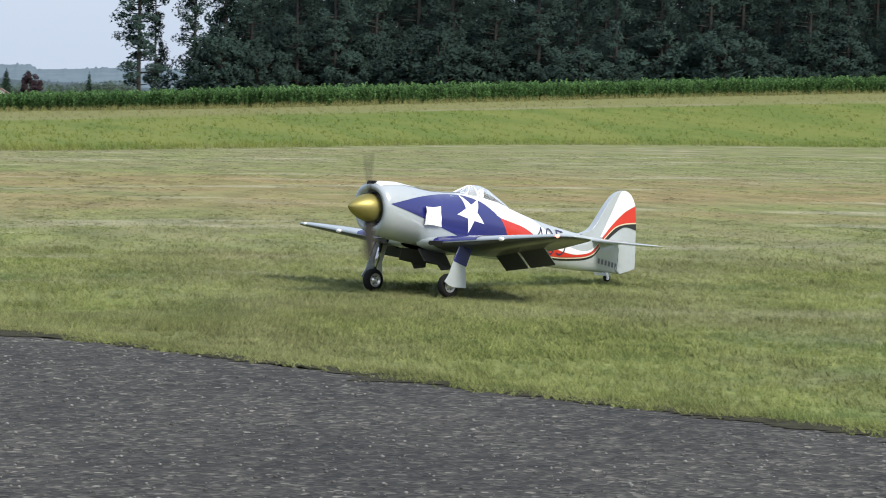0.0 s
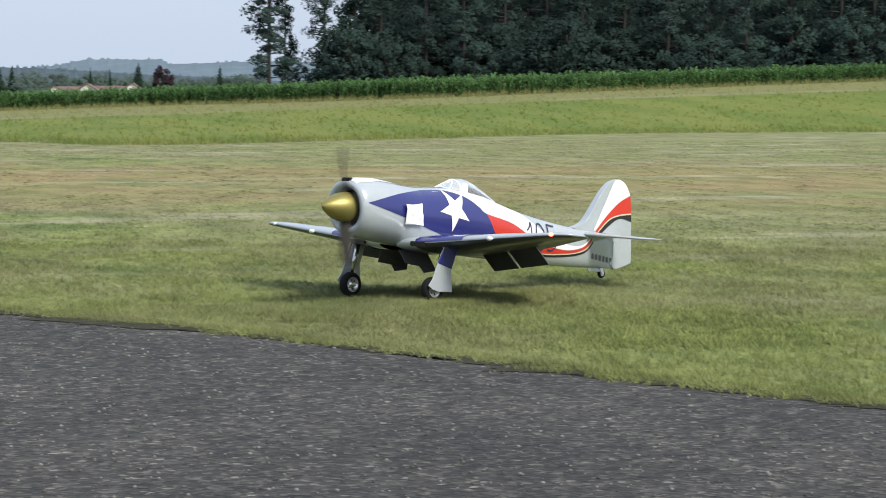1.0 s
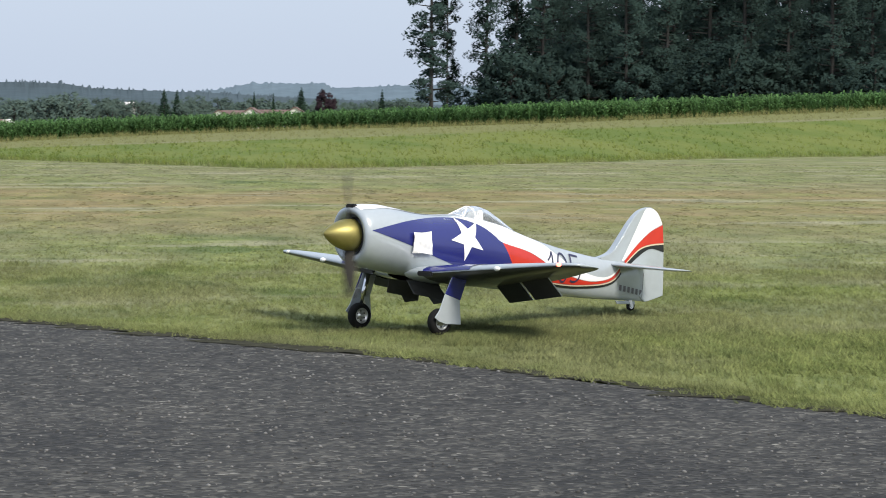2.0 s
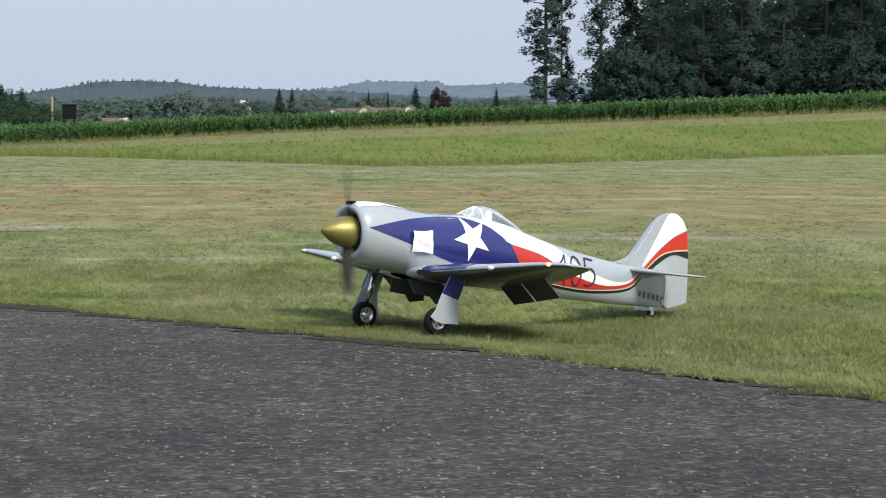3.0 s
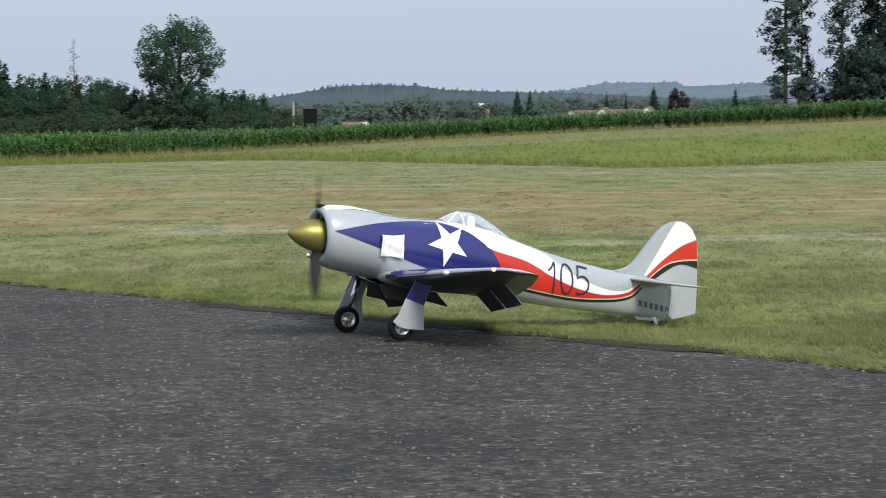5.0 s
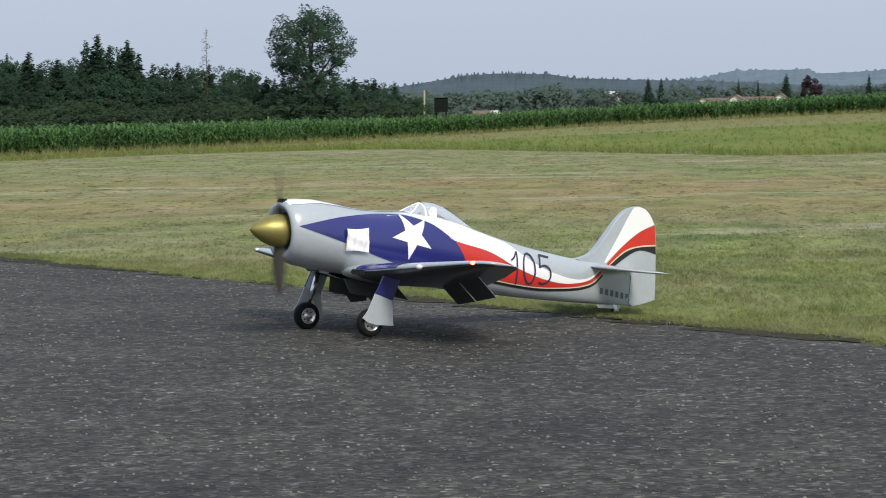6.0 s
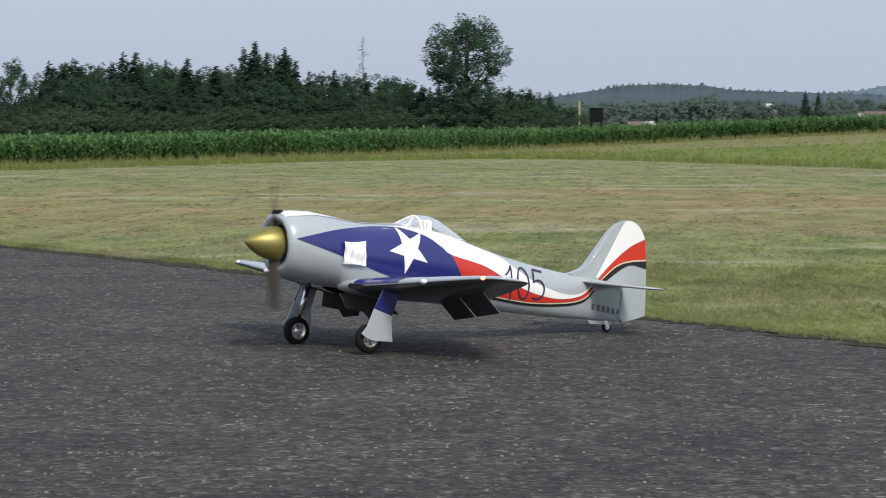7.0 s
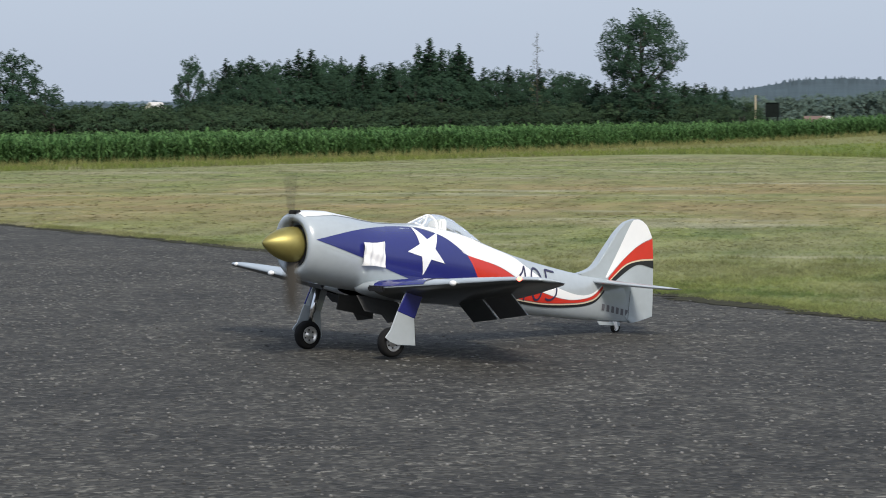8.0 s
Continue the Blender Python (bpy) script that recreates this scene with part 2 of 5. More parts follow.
def tube(bm, rings, sides=8, cap=True):
    """A tube through rings of (centre, radius)."""
    loops = []
    for i, (c, r) in enumerate(rings):
        a, b = Vector(rings[max(i - 1, 0)][0]), Vector(rings[min(i + 1, len(rings) - 1)][0])
        q = (b - a).to_track_quat("Z", "X")
        loops.append([bm.verts.new(Vector(c) + q @ Vector((r * math.cos(2 * math.pi * k / sides), r * math.sin(2 * math.pi * k / sides), 0))) for k in range(sides)])
    for p, q in zip(loops, loops[1:]):
        for k in range(sides):
            bm.faces.new((p[k], p[(k + 1) % sides], q[(k + 1) % sides], q[k]))
    if cap:
        bm.faces.new(loops[0][::-1]), bm.faces.new(loops[-1])
    return bm


def box(bm, x0, x1, y0, y1, z0, z1, m=None):
    vs = [bm.verts.new((x, y, z)) for z in (z0, z1) for x, y in ((x0, y0), (x1, y0), (x1, y1), (x0, y1))]
    if m:
        for v in vs:
            v.co = m @ v.co
    for f in ((3, 2, 1, 0), (4, 5, 6, 7), (0, 1, 5, 4), (1, 2, 6, 5), (2, 3, 7, 6), (3, 0, 4, 7)):
        bm.faces.new([vs[i] for i in f])
    return bm


# ---- the lie of the land, by bearing (degrees to the left of the runway view) and distance ----
BEARING = [-40, -30, -24, -19, -14, -10.6, -7.1, -3.2, 1.3, 2.9, 6, 8, 12, 17.4, 22.7, 30, 40]
MAIZE_AT = [185, 180, 176, 163, 150, 141, 148, 158, 156, 154, 145, 130, 110, 101, 95, 90, 88]
MAIZE_RISE = [0.55, 0.50, 0.46, 0.27, 0.06, -0.10, -0.23, -0.35, -0.53, -0.62, -0.77, -0.84, -1.00, -1.17, -1.27, -1.3, -1.3]
MOWN_DIP = [0.8, 0.8, 0.83, 0.87, 0.95, 1.07, 1.18, 1.28, 1.13, 1.08, 1.00, 1.02, 1.09, 1.24, 1.33, 1.37, 1.37]
SOFT = np.exp(-np.linspace(-2, 2, 41) ** 2)
SOFT /= SOFT.sum()
FINE = np.linspace(-50, 50, 801)


def profile(values):
    v = np.interp(FINE, BEARING, values)
    v = np.convolve(np.pad(v, 20, mode="edge"), SOFT, mode="valid")
    return lambda a: np.interp(a, FINE, v)


maize_at, maize_rise, mown_dip = profile(MAIZE_AT), profile(MAIZE_RISE), profile(MOWN_DIP)


def land(a, d):
    """The ground's height at a bearing and a distance."""
    a, d = np.asarray(a, float), np.asarray(d, float)
    far = maize_at(a)
    top = EYE_HEIGHT + np.tan(np.radians(maize_rise(a))) * far
    low = EYE_HEIGHT / np.tan(np.radians(mown_dip(a)))
    k = np.clip((d - low) / (far - low), 0, 1)
    k = k * k * (3 - 2 * k) * 0.35 + k * 0.65
    drop = np.interp(a, [-7, -4.5, 4.8, 8.5], [0.0, 4.0, 4.0, 1.6])
    beyond = -drop * np.clip((d - far - 28) / 120, 0, 1) - (4.0 - drop) * np.clip((d - 282) / 60, 0, 1) * (a > 0)
    # a hollow in the grass beside the runway
    x, y = -d * np.sin(np.radians(a)), d * np.cos(np.radians(a))
    hollow = -0.075 * np.exp(-((x - 1.85) ** 2 + (y - 19.25) ** 2) / (2 * 0.55 ** 2))
    return top * k + beyond + hollow


def spot(a, d, up=0.0):
    return Vector((-d * math.sin(radians(a)), d * math.cos(radians(a)), float(land(a, d)) + up))


EDGE = [(30.0, -24.0), (14.0, -1.0), (7.6, 8.0), (5.06, 11.45), (3.64, 13.34), (2.25, 15.45), (1.2, 16.9), (-0.86, 19.2), (-2.6, 21.4), (-4.1, 23.0), (-6.8, 26.2), (-10.2, 29.7), (-13.9, 33.5), (-30.0, 49.0)]
EX, EY = [p[0] for p in EDGE][::-1], [p[1] for p in EDGE][::-1]


def edge_x(y):
    """Where the asphalt ends, at a depth y."""
    return np.interp(y, EY[::-1], EX[::-1]) + 0.05


def dryness_at(x, y):
    d = np.hypot(x, y)
    return np.interp(d, [0, 16, 22, 28, 36, 44, 50, 56, 64, 80, 130], [0.35, 0.45, 0.65, 0.85, 1.14, 1.29, 1.29, 1.10, 0.98, 1.02, 0.9])


def uncut_at(a, d):
    low = EYE_HEIGHT / np.tan(np.radians(mown_dip(a)))
    k = (d - low) / (maize_at(a) - low)
    return np.clip((d - low) / 1.2, 0, 1) + np.clip((k - np.interp(a, [-10, 4], [0.66, 0.45])) / 0.12, 0, 1)


def ground_sheet():
    bearings = np.concatenate([np.arange(-180, -30, 6.0), np.arange(-30, 30, 0.25), np.arange(30, 180, 6.0)])
    dist = np.concatenate([[0.0], np.geomspace(3, 60, 60), np.linspace(61, 240, 120), np.geomspace(250, 4800, 24)])
    A, D = np.meshgrid(bearings, dist, indexing="ij")
    Z = land(A, D)
    # an uneven sod, sunk below the asphalt where that lies
    X, Y = -D * np.sin(np.radians(A)), D * np.cos(np.radians(A))
    on_asphalt = (X < edge_x(Y) - 0.12) & (D < 60)
    Z = Z + np.where(D < 60, 0.006 * np.sin(X * 2.1 + Y) * np.sin(Y * 1.7 - X * .6), 0) + np.where(on_asphalt, -0.12, 0.0)
    me = arrays("ground", np.stack([X, Y, Z], -1).reshape(-1, 3), grid_faces(len(bearings), len(dist), False))
    me.materials.append(TURF)
    me.polygons.foreach_set("use_smooth", [True] * len(me.polygons))
    paint(me)
    return tagged(new("ground", me), "mown green and straw-coloured airfield meadow", "meadow", kind="structure")


def paint(me):
    """Marks on a mesh where the meadow is uncut and how dry it is."""
    co = np.empty(len(me.vertices) * 3, dtype=np.float32)
    me.vertices.foreach_get("co", co)
    co = co.reshape(-1, 3)
    d, a = np.hypot(co[:, 0], co[:, 1]), np.degrees(np.arctan2(-co[:, 0], co[:, 1]))
    me.attributes.new("uncut", "FLOAT", "POINT").data.foreach_set("value", uncut_at(a, d).astype(np.float32))
    me.attributes.new("dry", "FLOAT", "POINT").data.foreach_set("value", dryness_at(co[:, 0], co[:, 1]).astype(np.float32))


def asphalt_sheet():
    """The runway: a thin slab with a ragged edge against the sod."""
    ys = np.concatenate([np.linspace(-24, 8, 20), np.arange(8.1, 36, 0.05), np.linspace(36.2, 49, 20)])
    rng = np.random.default_rng(3)
    rag = np.convolve(rng.normal(0, 1, len(ys) + 8), np.ones(9) / 9, mode="valid") * 0.13 + rng.normal(0, 0.025, len(ys))
    xe = edge_x(ys) + np.where((ys > 8) & (ys < 36), rag, 0)
    cols = [np.full(len(ys), -70.0), xe - 6, xe - 1.0, xe - 0.12, xe]
    z = [0.0, 0.0, 0.0, 0.0, -0.012]
    v = np.stack([np.stack([c, ys, np.full(len(ys), h)], -1) for c, h in zip(cols, z)], 1)
    ob = part("runway", (v.reshape(-1, 3), grid_faces(len(ys), len(cols))[:, ::-1]), ASPHALT)
    return tagged(ob, "worn dark grey asphalt runway with pale chippings", "runway", kind="structure")


SCUFFS = [((-3.46, 11.42), (-2.93, 11.50), 110), ((-7.38, 23.80), (-6.82, 23.88), 110)]


def edge_soil():
    """A ragged lip of soil and moss between the asphalt and the sod, coloured darker for the sod's shade."""
    rng = np.random.default_rng(9)
    ys = np.arange(8.2, 40, 0.04)
    wob = np.convolve(rng.normal(0, 1, len(ys) + 10), np.ones(11) / 11, mode="valid")
    slow = np.convolve(rng.normal(0, 1, len(ys) + 60), np.ones(61) / 61, mode="valid")
    inner = edge_x(ys) - 0.05 - 0.9 * np.clip(slow * 4, 0, 0.30) - 0.20 * np.abs(wob) - 0.10 * rng.random(len(ys)) ** 2
    cols = [inner, edge_x(ys) - 0.02, edge_x(ys) + 0.12]
    v = np.stack([np.stack([c, ys, np.full(len(ys), h)], -1) for c, h in zip(cols, (0.004, 0.012, 0.010))], 1)
    ob = part("runway_edge", (v.reshape(-1, 3), grid_faces(len(ys), 3)[:, ::-1]), SOIL)
    return tagged(ob, "ragged soil along the asphalt's edge, darkened for the sod's shade", "soil", kind="structure")


def chippings():
    rng = np.random.default_rng(5)
    ico = bmesh.new()
    bmesh.ops.create_icosphere(ico, subdivisions=1, radius=1)
    pv = np.array([v.co for v in ico.verts]) * (1.1, 0.9, 0.75)
    pf = np.array([[v.index for v in f.verts] for f in ico.faces])
    ico.free()
    n = 20000
    d, a = np.sqrt(rng.uniform(9.5 ** 2, 30 ** 2, n * 2)), rng.uniform(-26, 26, n * 2)
    x, y = -d * np.sin(np.radians(a)), d * np.cos(np.radians(a))
    keep = x < edge_x(y) - 0.1
    x, y = x[keep][:n], y[keep][:n]
    size = 0.003 + 0.0085 * rng.random(len(x)) ** 3
    # worn lines where the stones lie bare
    for (x0, y0), (x1, y1), m in SCUFFS:
        k = rng.random(m)
        x, y = np.append(x, x0 + (x1 - x0) * k + rng.normal(0, 0.008, m)), np.append(y, y0 + (y1 - y0) * k + rng.normal(0, 0.025, m))
        size = np.append(size, rng.uniform(0.003, 0.0075, m))
    v, f = spread(pv, pf, np.stack([x, y, size * 0.3], -1), rng.uniform(0, 6.3, len(x)), size)
    ob = part("loose_chippings", (v, f), STONE)
    return tagged(ob, "scattered pale stone chippings lying on the asphalt", "gravel", kind="stuff")


def tuft(rng, blades, width, lean):
    """Blades that lie over the way the mower went."""
    v, f = [], []
    for _ in range(blades):
        a, h, r = rng.uniform(0, 6.28), rng.uniform(0.55, 1.0), rng.uniform(0, 0.35)
        bx, by = r * math.cos(a), r * math.sin(a)
        t = rng.uniform(0, 3.14)
        wx, wy = width * math.cos(t), width * math.sin(t)
        la = rng.uniform(0.35, 2.8)
        k = len(v)
        v += [(bx - wx, by - wy, -0.06), (bx + wx, by + wy, -0.06), (bx + lean * math.cos(la) * h, by + lean * math.sin(la) * h, h)]
        f.append((k, k + 1, k + 2))
    return np.array(v), np.array(f)


def grass():
    """Blades of the mown meadow, thinning out with distance, and longer tufts hanging over the asphalt's edge."""
    rng = np.random.default_rng(11)
    verts, faces, base = [], [], 0

    def sow(x, y, size, blades, width, lean, tall=None):
        nonlocal base
        a, d = np.degrees(np.arctan2(-x, y)), np.hypot(x, y)
        z = land(a, d)
        groups = np.array_split(np.arange(len(x)), 6)
        for g in groups:
            pv, pf = tuft(rng, blades, width, lean)
            v, f = spread(pv, pf, np.stack([x, y, z], -1)[g], rng.uniform(-0.3, 0.3, len(g)), size[g], None if tall is None else tall[g])
            w = v.reshape(-1, 3, 3)
            away = (np.cross(w[:, 1] - w[:, 0], w[:, 2] - w[:, 0]) * w[:, 0]).sum(1) > 0
            w[away] = w[away][:, [1, 0, 2]]
            verts.append(w.reshape(-1, 3)), faces.append(f + base)
            base += len(v)

    def field(n, d0, d1):
        d, a = np.sqrt(rng.uniform(d0 * d0, d1 * d1, n)), rng.uniform(-25, 25, n)
        x, y = -d * np.sin(np.radians(a)), d * np.cos(np.radians(a))
        keep = (x > edge_x(y) + 0.02) & (uncut_at(a, d) < 0.5)
        return x[keep], y[keep]

    for n, d0, d1, size, width, blades in ((70000, 11, 20, 0.032, 0.060, 8), (48000, 20, 26, 0.034, 0.085, 6)):
        x, y = field(n, d0, d1)
        sow(x, y, size * rng.uniform(0.6, 1.35, len(x)), blades, width, 0.95)
    # thinning out towards the dry middle of the field
    x, y = field(44000, 26, 40)
    d = np.hypot(x, y)
    keep = rng.random(len(d)) < np.clip((42 - d) / 14, 0, 1)
    x, y, d = x[keep], y[keep], d[keep]
    sow(x, y, np.interp(d, [26, 40], [0.032, 0.022]) * rng.uniform(0.6, 1.3, len(d)), 4, 0.15, 0.95)
    # low uneven cushions left by the mower, out to the uncut bank
    x, y = field(30000, 28, 84)
    d = np.hypot(x, y)
    sow(x, y, rng.uniform(0.06, 0.13, len(d)), 3, 0.5, 0.5, rng.uniform(0.006, 0.018, len(d)))
    # clover and weeds in darker clumps
    x, y = field(2600, 13, 27)
    cx, cy = x[:260], y[:260]
    i = rng.integers(0, len(cx), 5200)
    x, y = cx[i] + rng.normal(0, 0.10, 5200), cy[i] + rng.normal(0, 0.12, 5200)
    keep = x > edge_x(y) + 0.05
    sow(x[keep], y[keep], rng.uniform(0.03, 0.065, keep.sum()), 6, 0.12, 0.8)
    # longer grass and clover between the runway and the tracks of the wheels
    n = 4500
    x, y = rng.normal(3.3, 1.0, n), rng.normal(17.9, 0.75, n)
    keep = (x > edge_x(y) + 0.5) & (x < 6)
    sow(x[keep], y[keep], rng.uniform(0.030, 0.062, keep.sum()), 6, 0.09, 0.7)
    x = rng.uniform(2.1, 4.6, 6500)
    y = 18.4 + 0.72 * (x - 3.37) - rng.uniform(-0.05, 0.55, 6500)
    sow(x, y, rng.uniform(0.040, 0.080, 6500), 6, 0.07, 0.55)
    cx, cy = rng.uniform(2.6, 5.6, 70), rng.uniform(15.2, 17.8, 70)
    i = rng.integers(0, 70, 3200)
    x, y = cx[i] + rng.normal(0, 0.12, 3200), cy[i] + rng.normal(0, 0.16, 3200)
    keep = x > edge_x(y) + 0.4
    sow(x[keep], y[keep], rng.uniform(0.028, 0.055, keep.sum()), 5, 0.2, 0.9)
    # fringe
    y = rng.uniform(10.5, 35, 13000)
    x = edge_x(y) + 0.05 + np.abs(rng.normal(0, 0.12, 13000))
    sow(x, y, rng.uniform(0.025, 0.065, 13000), 5, 0.09, 0.9)
    cy = rng.uniform(10.5, 35, 520)
    i = rng.integers(0, 520, 15000)
    y = cy[i] + rng.normal(0, 0.07, 15000)
    x = edge_x(y) + (rng.uniform(-0.09, 0.14, 520))[i] + rng.normal(0, 0.06, 15000)
    sow(x, y, rng.uniform(0.02, 0.05, 15000), 5, 0.08, 1.1)
    # straw-coloured stalks along the foot of the maize
    a = rng.uniform(-25, 25, 5200)
    d = maize_at(a) - 0.2 - 2.6 * rng.random(5200) ** 2
    sow(-d * np.sin(np.radians(a)), d * np.cos(np.radians(a)), rng.uniform(0.2, 0.35, 5200), 5, 0.05, 0.5, rng.uniform(0.15, 0.55, 5200))
    # uncut bank
    n = 10000
    a = rng.uniform(-25, 25, n)
    low = EYE_HEIGHT / np.tan(np.radians(mown_dip(a)))
    d = low + (maize_at(a) - low) * rng.random(n)
    x, y = -d * np.sin(np.radians(a)), d * np.cos(np.radians(a))
    sow(x, y, rng.uniform(0.16, 0.36, n), 4, 0.07, 0.45, rng.uniform(0.06, 0.22, n))
    # longer stalks where the mower stopped
    n = 5000
    a = rng.uniform(-25, 25, n)
    d = EYE_HEIGHT / np.tan(np.radians(mown_dip(a))) + 0.4 + 5 * rng.random(n) ** 2
    sow(-d * np.sin(np.radians(a)), d * np.cos(np.radians(a)), rng.uniform(0.12, 0.28, n), 4, 0.05, 0.5, rng.uniform(0.08, 0.30, n))
    me = arrays("grass", np.concatenate(verts), np.concatenate(faces))
    me.materials.append(BLADES)
    up = rng.normal(0, 0.16, (len(me.polygons), 3)) + (0, 0, 1)
    up /= np.linalg.norm(up, axis=1)[:, None]
    me.normals_split_custom_set_from_vertices(np.repeat(up, 3, 0))
    paint(me)
    return tagged(new("grass", me), "short mown grass blades with dry straw and clover", "grass", kind="stuff")


def maize():
    """Rows of waist-high maize along the meadow, thinner canopy farther in."""
    rng = np.random.default_rng(17)
    verts, faces, base = [], [], 0

    def plant(seed):
        r = np.random.default_rng(seed)
        v, f = [], []
        for i in range(9):
            a = (i % 2) * math.pi + r.normal(0, 0.7)
            h0, reach, rise = 0.12 + 0.085 * i, r.uniform(0.22, 0.46), r.uniform(0.25, 0.62)
            w = r.uniform(0.024, 0.042)
            ca, sa = math.cos(a), math.sin(a)
            k = len(v)
            for s, ww in ((0.0, 0.5), (0.35, 1.0), (0.7, 0.8), (1.0, 0.08)):
                rr, z = reach * s, h0 + rise * (1.9 * s - 1.55 * s * s)
                for e in (-1, 1):
                    v.append((ca * rr - sa * w * ww * e, sa * rr + ca * w * ww * e, z))
            f += [(k + j, k + j + 1, k + j + 3, k + j + 2) for j in (0, 2, 4)]
        k = len(v)
        v += [(-0.018, 0, 0), (0.018, 0, 0), (0.012, 0, 0.95), (-0.012, 0, 0.95)]
        f.append((k, k + 1, k + 2, k + 3))
        return np.array(v), np.array(f)

    def rows(n, inner, outer, start=-26.0):
        nonlocal base
        a = rng.uniform(start, 26, n)
        d = maize_at(a) + inner + (outer - inner) * rng.random(n)
        x, y = -d * np.sin(np.radians(a)), d * np.cos(np.radians(a))
        z = land(a, d)
        for k, g in enumerate(np.array_split(np.arange(n), 8)):
            pv, pf = plant(100 + k)
            v, f = spread(pv, pf, np.stack([x, y, z], -1)[g], rng.uniform(0, 6.28, len(g)), rng.uniform(1.0, 1.3, len(g)), rng.uniform(0.84, 1.2, len(g)))
            verts.append(v), faces.append(f + base)
            base += len(v)

    rows(6200, 0.0, 2.6)
    rows(3400, 2.6, 9)
    rows(3000, 9, 30)
    rows(5200, 30, 128, 5.0)
    ob = part("maize_field", (np.concatenate(verts), np.concatenate(faces)), MAIZE)
    return tagged(ob, "dense green maize plants along the meadow's edge", "maize", kind="stuff")


def blob_leaves(rng, centres, radii, per, size, flat=1.0):
    """Leaf clumps: small bent leaves spread over and through ellipsoids."""
    n = len(centres) * per
    c, r = np.repeat(np.asarray(centres), per, 0), np.repeat(np.asarray(radii), per, 0)
    u = rng.normal(0, 1, (n, 3))
    u /= np.linalg.norm(u, axis=1)[:, None]
    p = c + u * (r * rng.uniform(0.45, 1.05, n) ** 0.6)[:, None] * (1, 1, flat)
    a, b = rng.normal(0, 1, (n, 3)), rng.normal(0, 1, (n, 3))
    a /= np.linalg.norm(a, axis=1)[:, None]
    b -= a * (a * b).sum(1)[:, None]
    b /= np.linalg.norm(b, axis=1)[:, None]
    s = (size * rng.uniform(0.6, 1.4, n))[:, None]
    # each leaf is shaded as part of its clump and its crown, so that a tree reads as one rounded mass
    out = u * 0.22 + p * (1, 1, 0) / (np.abs(p[:, :2]).max() + 0.01) * 0.35 + (0, -0.1, 0.8)
    out /= np.linalg.norm(out, axis=1)[:, None]
    b = np.where((np.cross(b, a) @ np.array((0, -1.0, 0.2)) < 0)[:, None], -b, b)
    v = np.stack([p - b * s * 0.5, p + b * s * 0.5, p + a * s * 1.5], 1)
    wrong = np.cross(v[:, 1] - v[:, 0], v[:, 2] - v[:, 0]) @ np.array((0, -1.0, 0.2)) < 0
    v[wrong] = v[wrong][:, [1, 0, 2]]
    return v.reshape(-1, 3), np.arange(n * 3).reshape(-1, 3), np.repeat(out, 3, 0)


def tree(name, label, category, rings, limbs, crown, material, bark=None):
    """A tree: an Empty at its foot, a trunk with limbs, a crown."""
    root = new(name)
    bm = tube(bmesh.new(), rings, 7)
    for limb in limbs:
        tube(bm, limb, 5)
    part("trunk", bm, bark or BARK, root, smooth=True)
    part("crown", crown, material, root)
    return tagged(root, label, category)


def pine(seed, height=20.0, per=30, plump=1.0, layered=False):
    r = np.random.default_rng(seed)
    lean = r.normal(0, 0.25, 2)
    rings = [((lean[0] * s * s, lean[1] * s * s, height * s), 0.20 * (1 - 0.85 * s) + 0.015) for s in np.linspace(0, 1, 8)]
    cs, rs, limbs = [], [], []
    levels = np.concatenate([np.linspace(0.12, 0.62, 13), np.linspace(0.66, 0.98, 9)]) if layered else np.concatenate([np.linspace(0.10, 0.62, 22), np.linspace(0.66, 0.98, 8)])
    for s in levels:
        for _ in range(4 if layered else 3):
            a = r.uniform(0, 6.28)
            reach = (1.0 - 0.55 * s) * r.uniform(0.6, 2.5) + 0.3
            z = height * s + r.uniform(-0.3, 0.4)
            c = np.array((math.cos(a) * reach, math.sin(a) * reach, z))
            if r.random() < 0.88:
                cs.append(c), rs.append(r.uniform(0.5, 0.95) * plump)
                cs.append(c * (0.65, 0.65, 1) + (0, 0, 0.15)), rs.append(r.uniform(0.4, 0.7))
            limbs.append([((0, 0, z - 0.35), 0.06), (tuple(c * (0.6, 0.6, 1) + (0, 0, -0.25)), 0.035), (tuple(c), 0.012)])
    crown = blob_leaves(r, cs, rs, per, 0.15, 0.42 if layered else 0.55)
    return tree("pine_tree", "tall dark pine with bare lower trunk and ragged crown", "pine tree", rings, limbs, crown, NEEDLES, PINE_BARK)


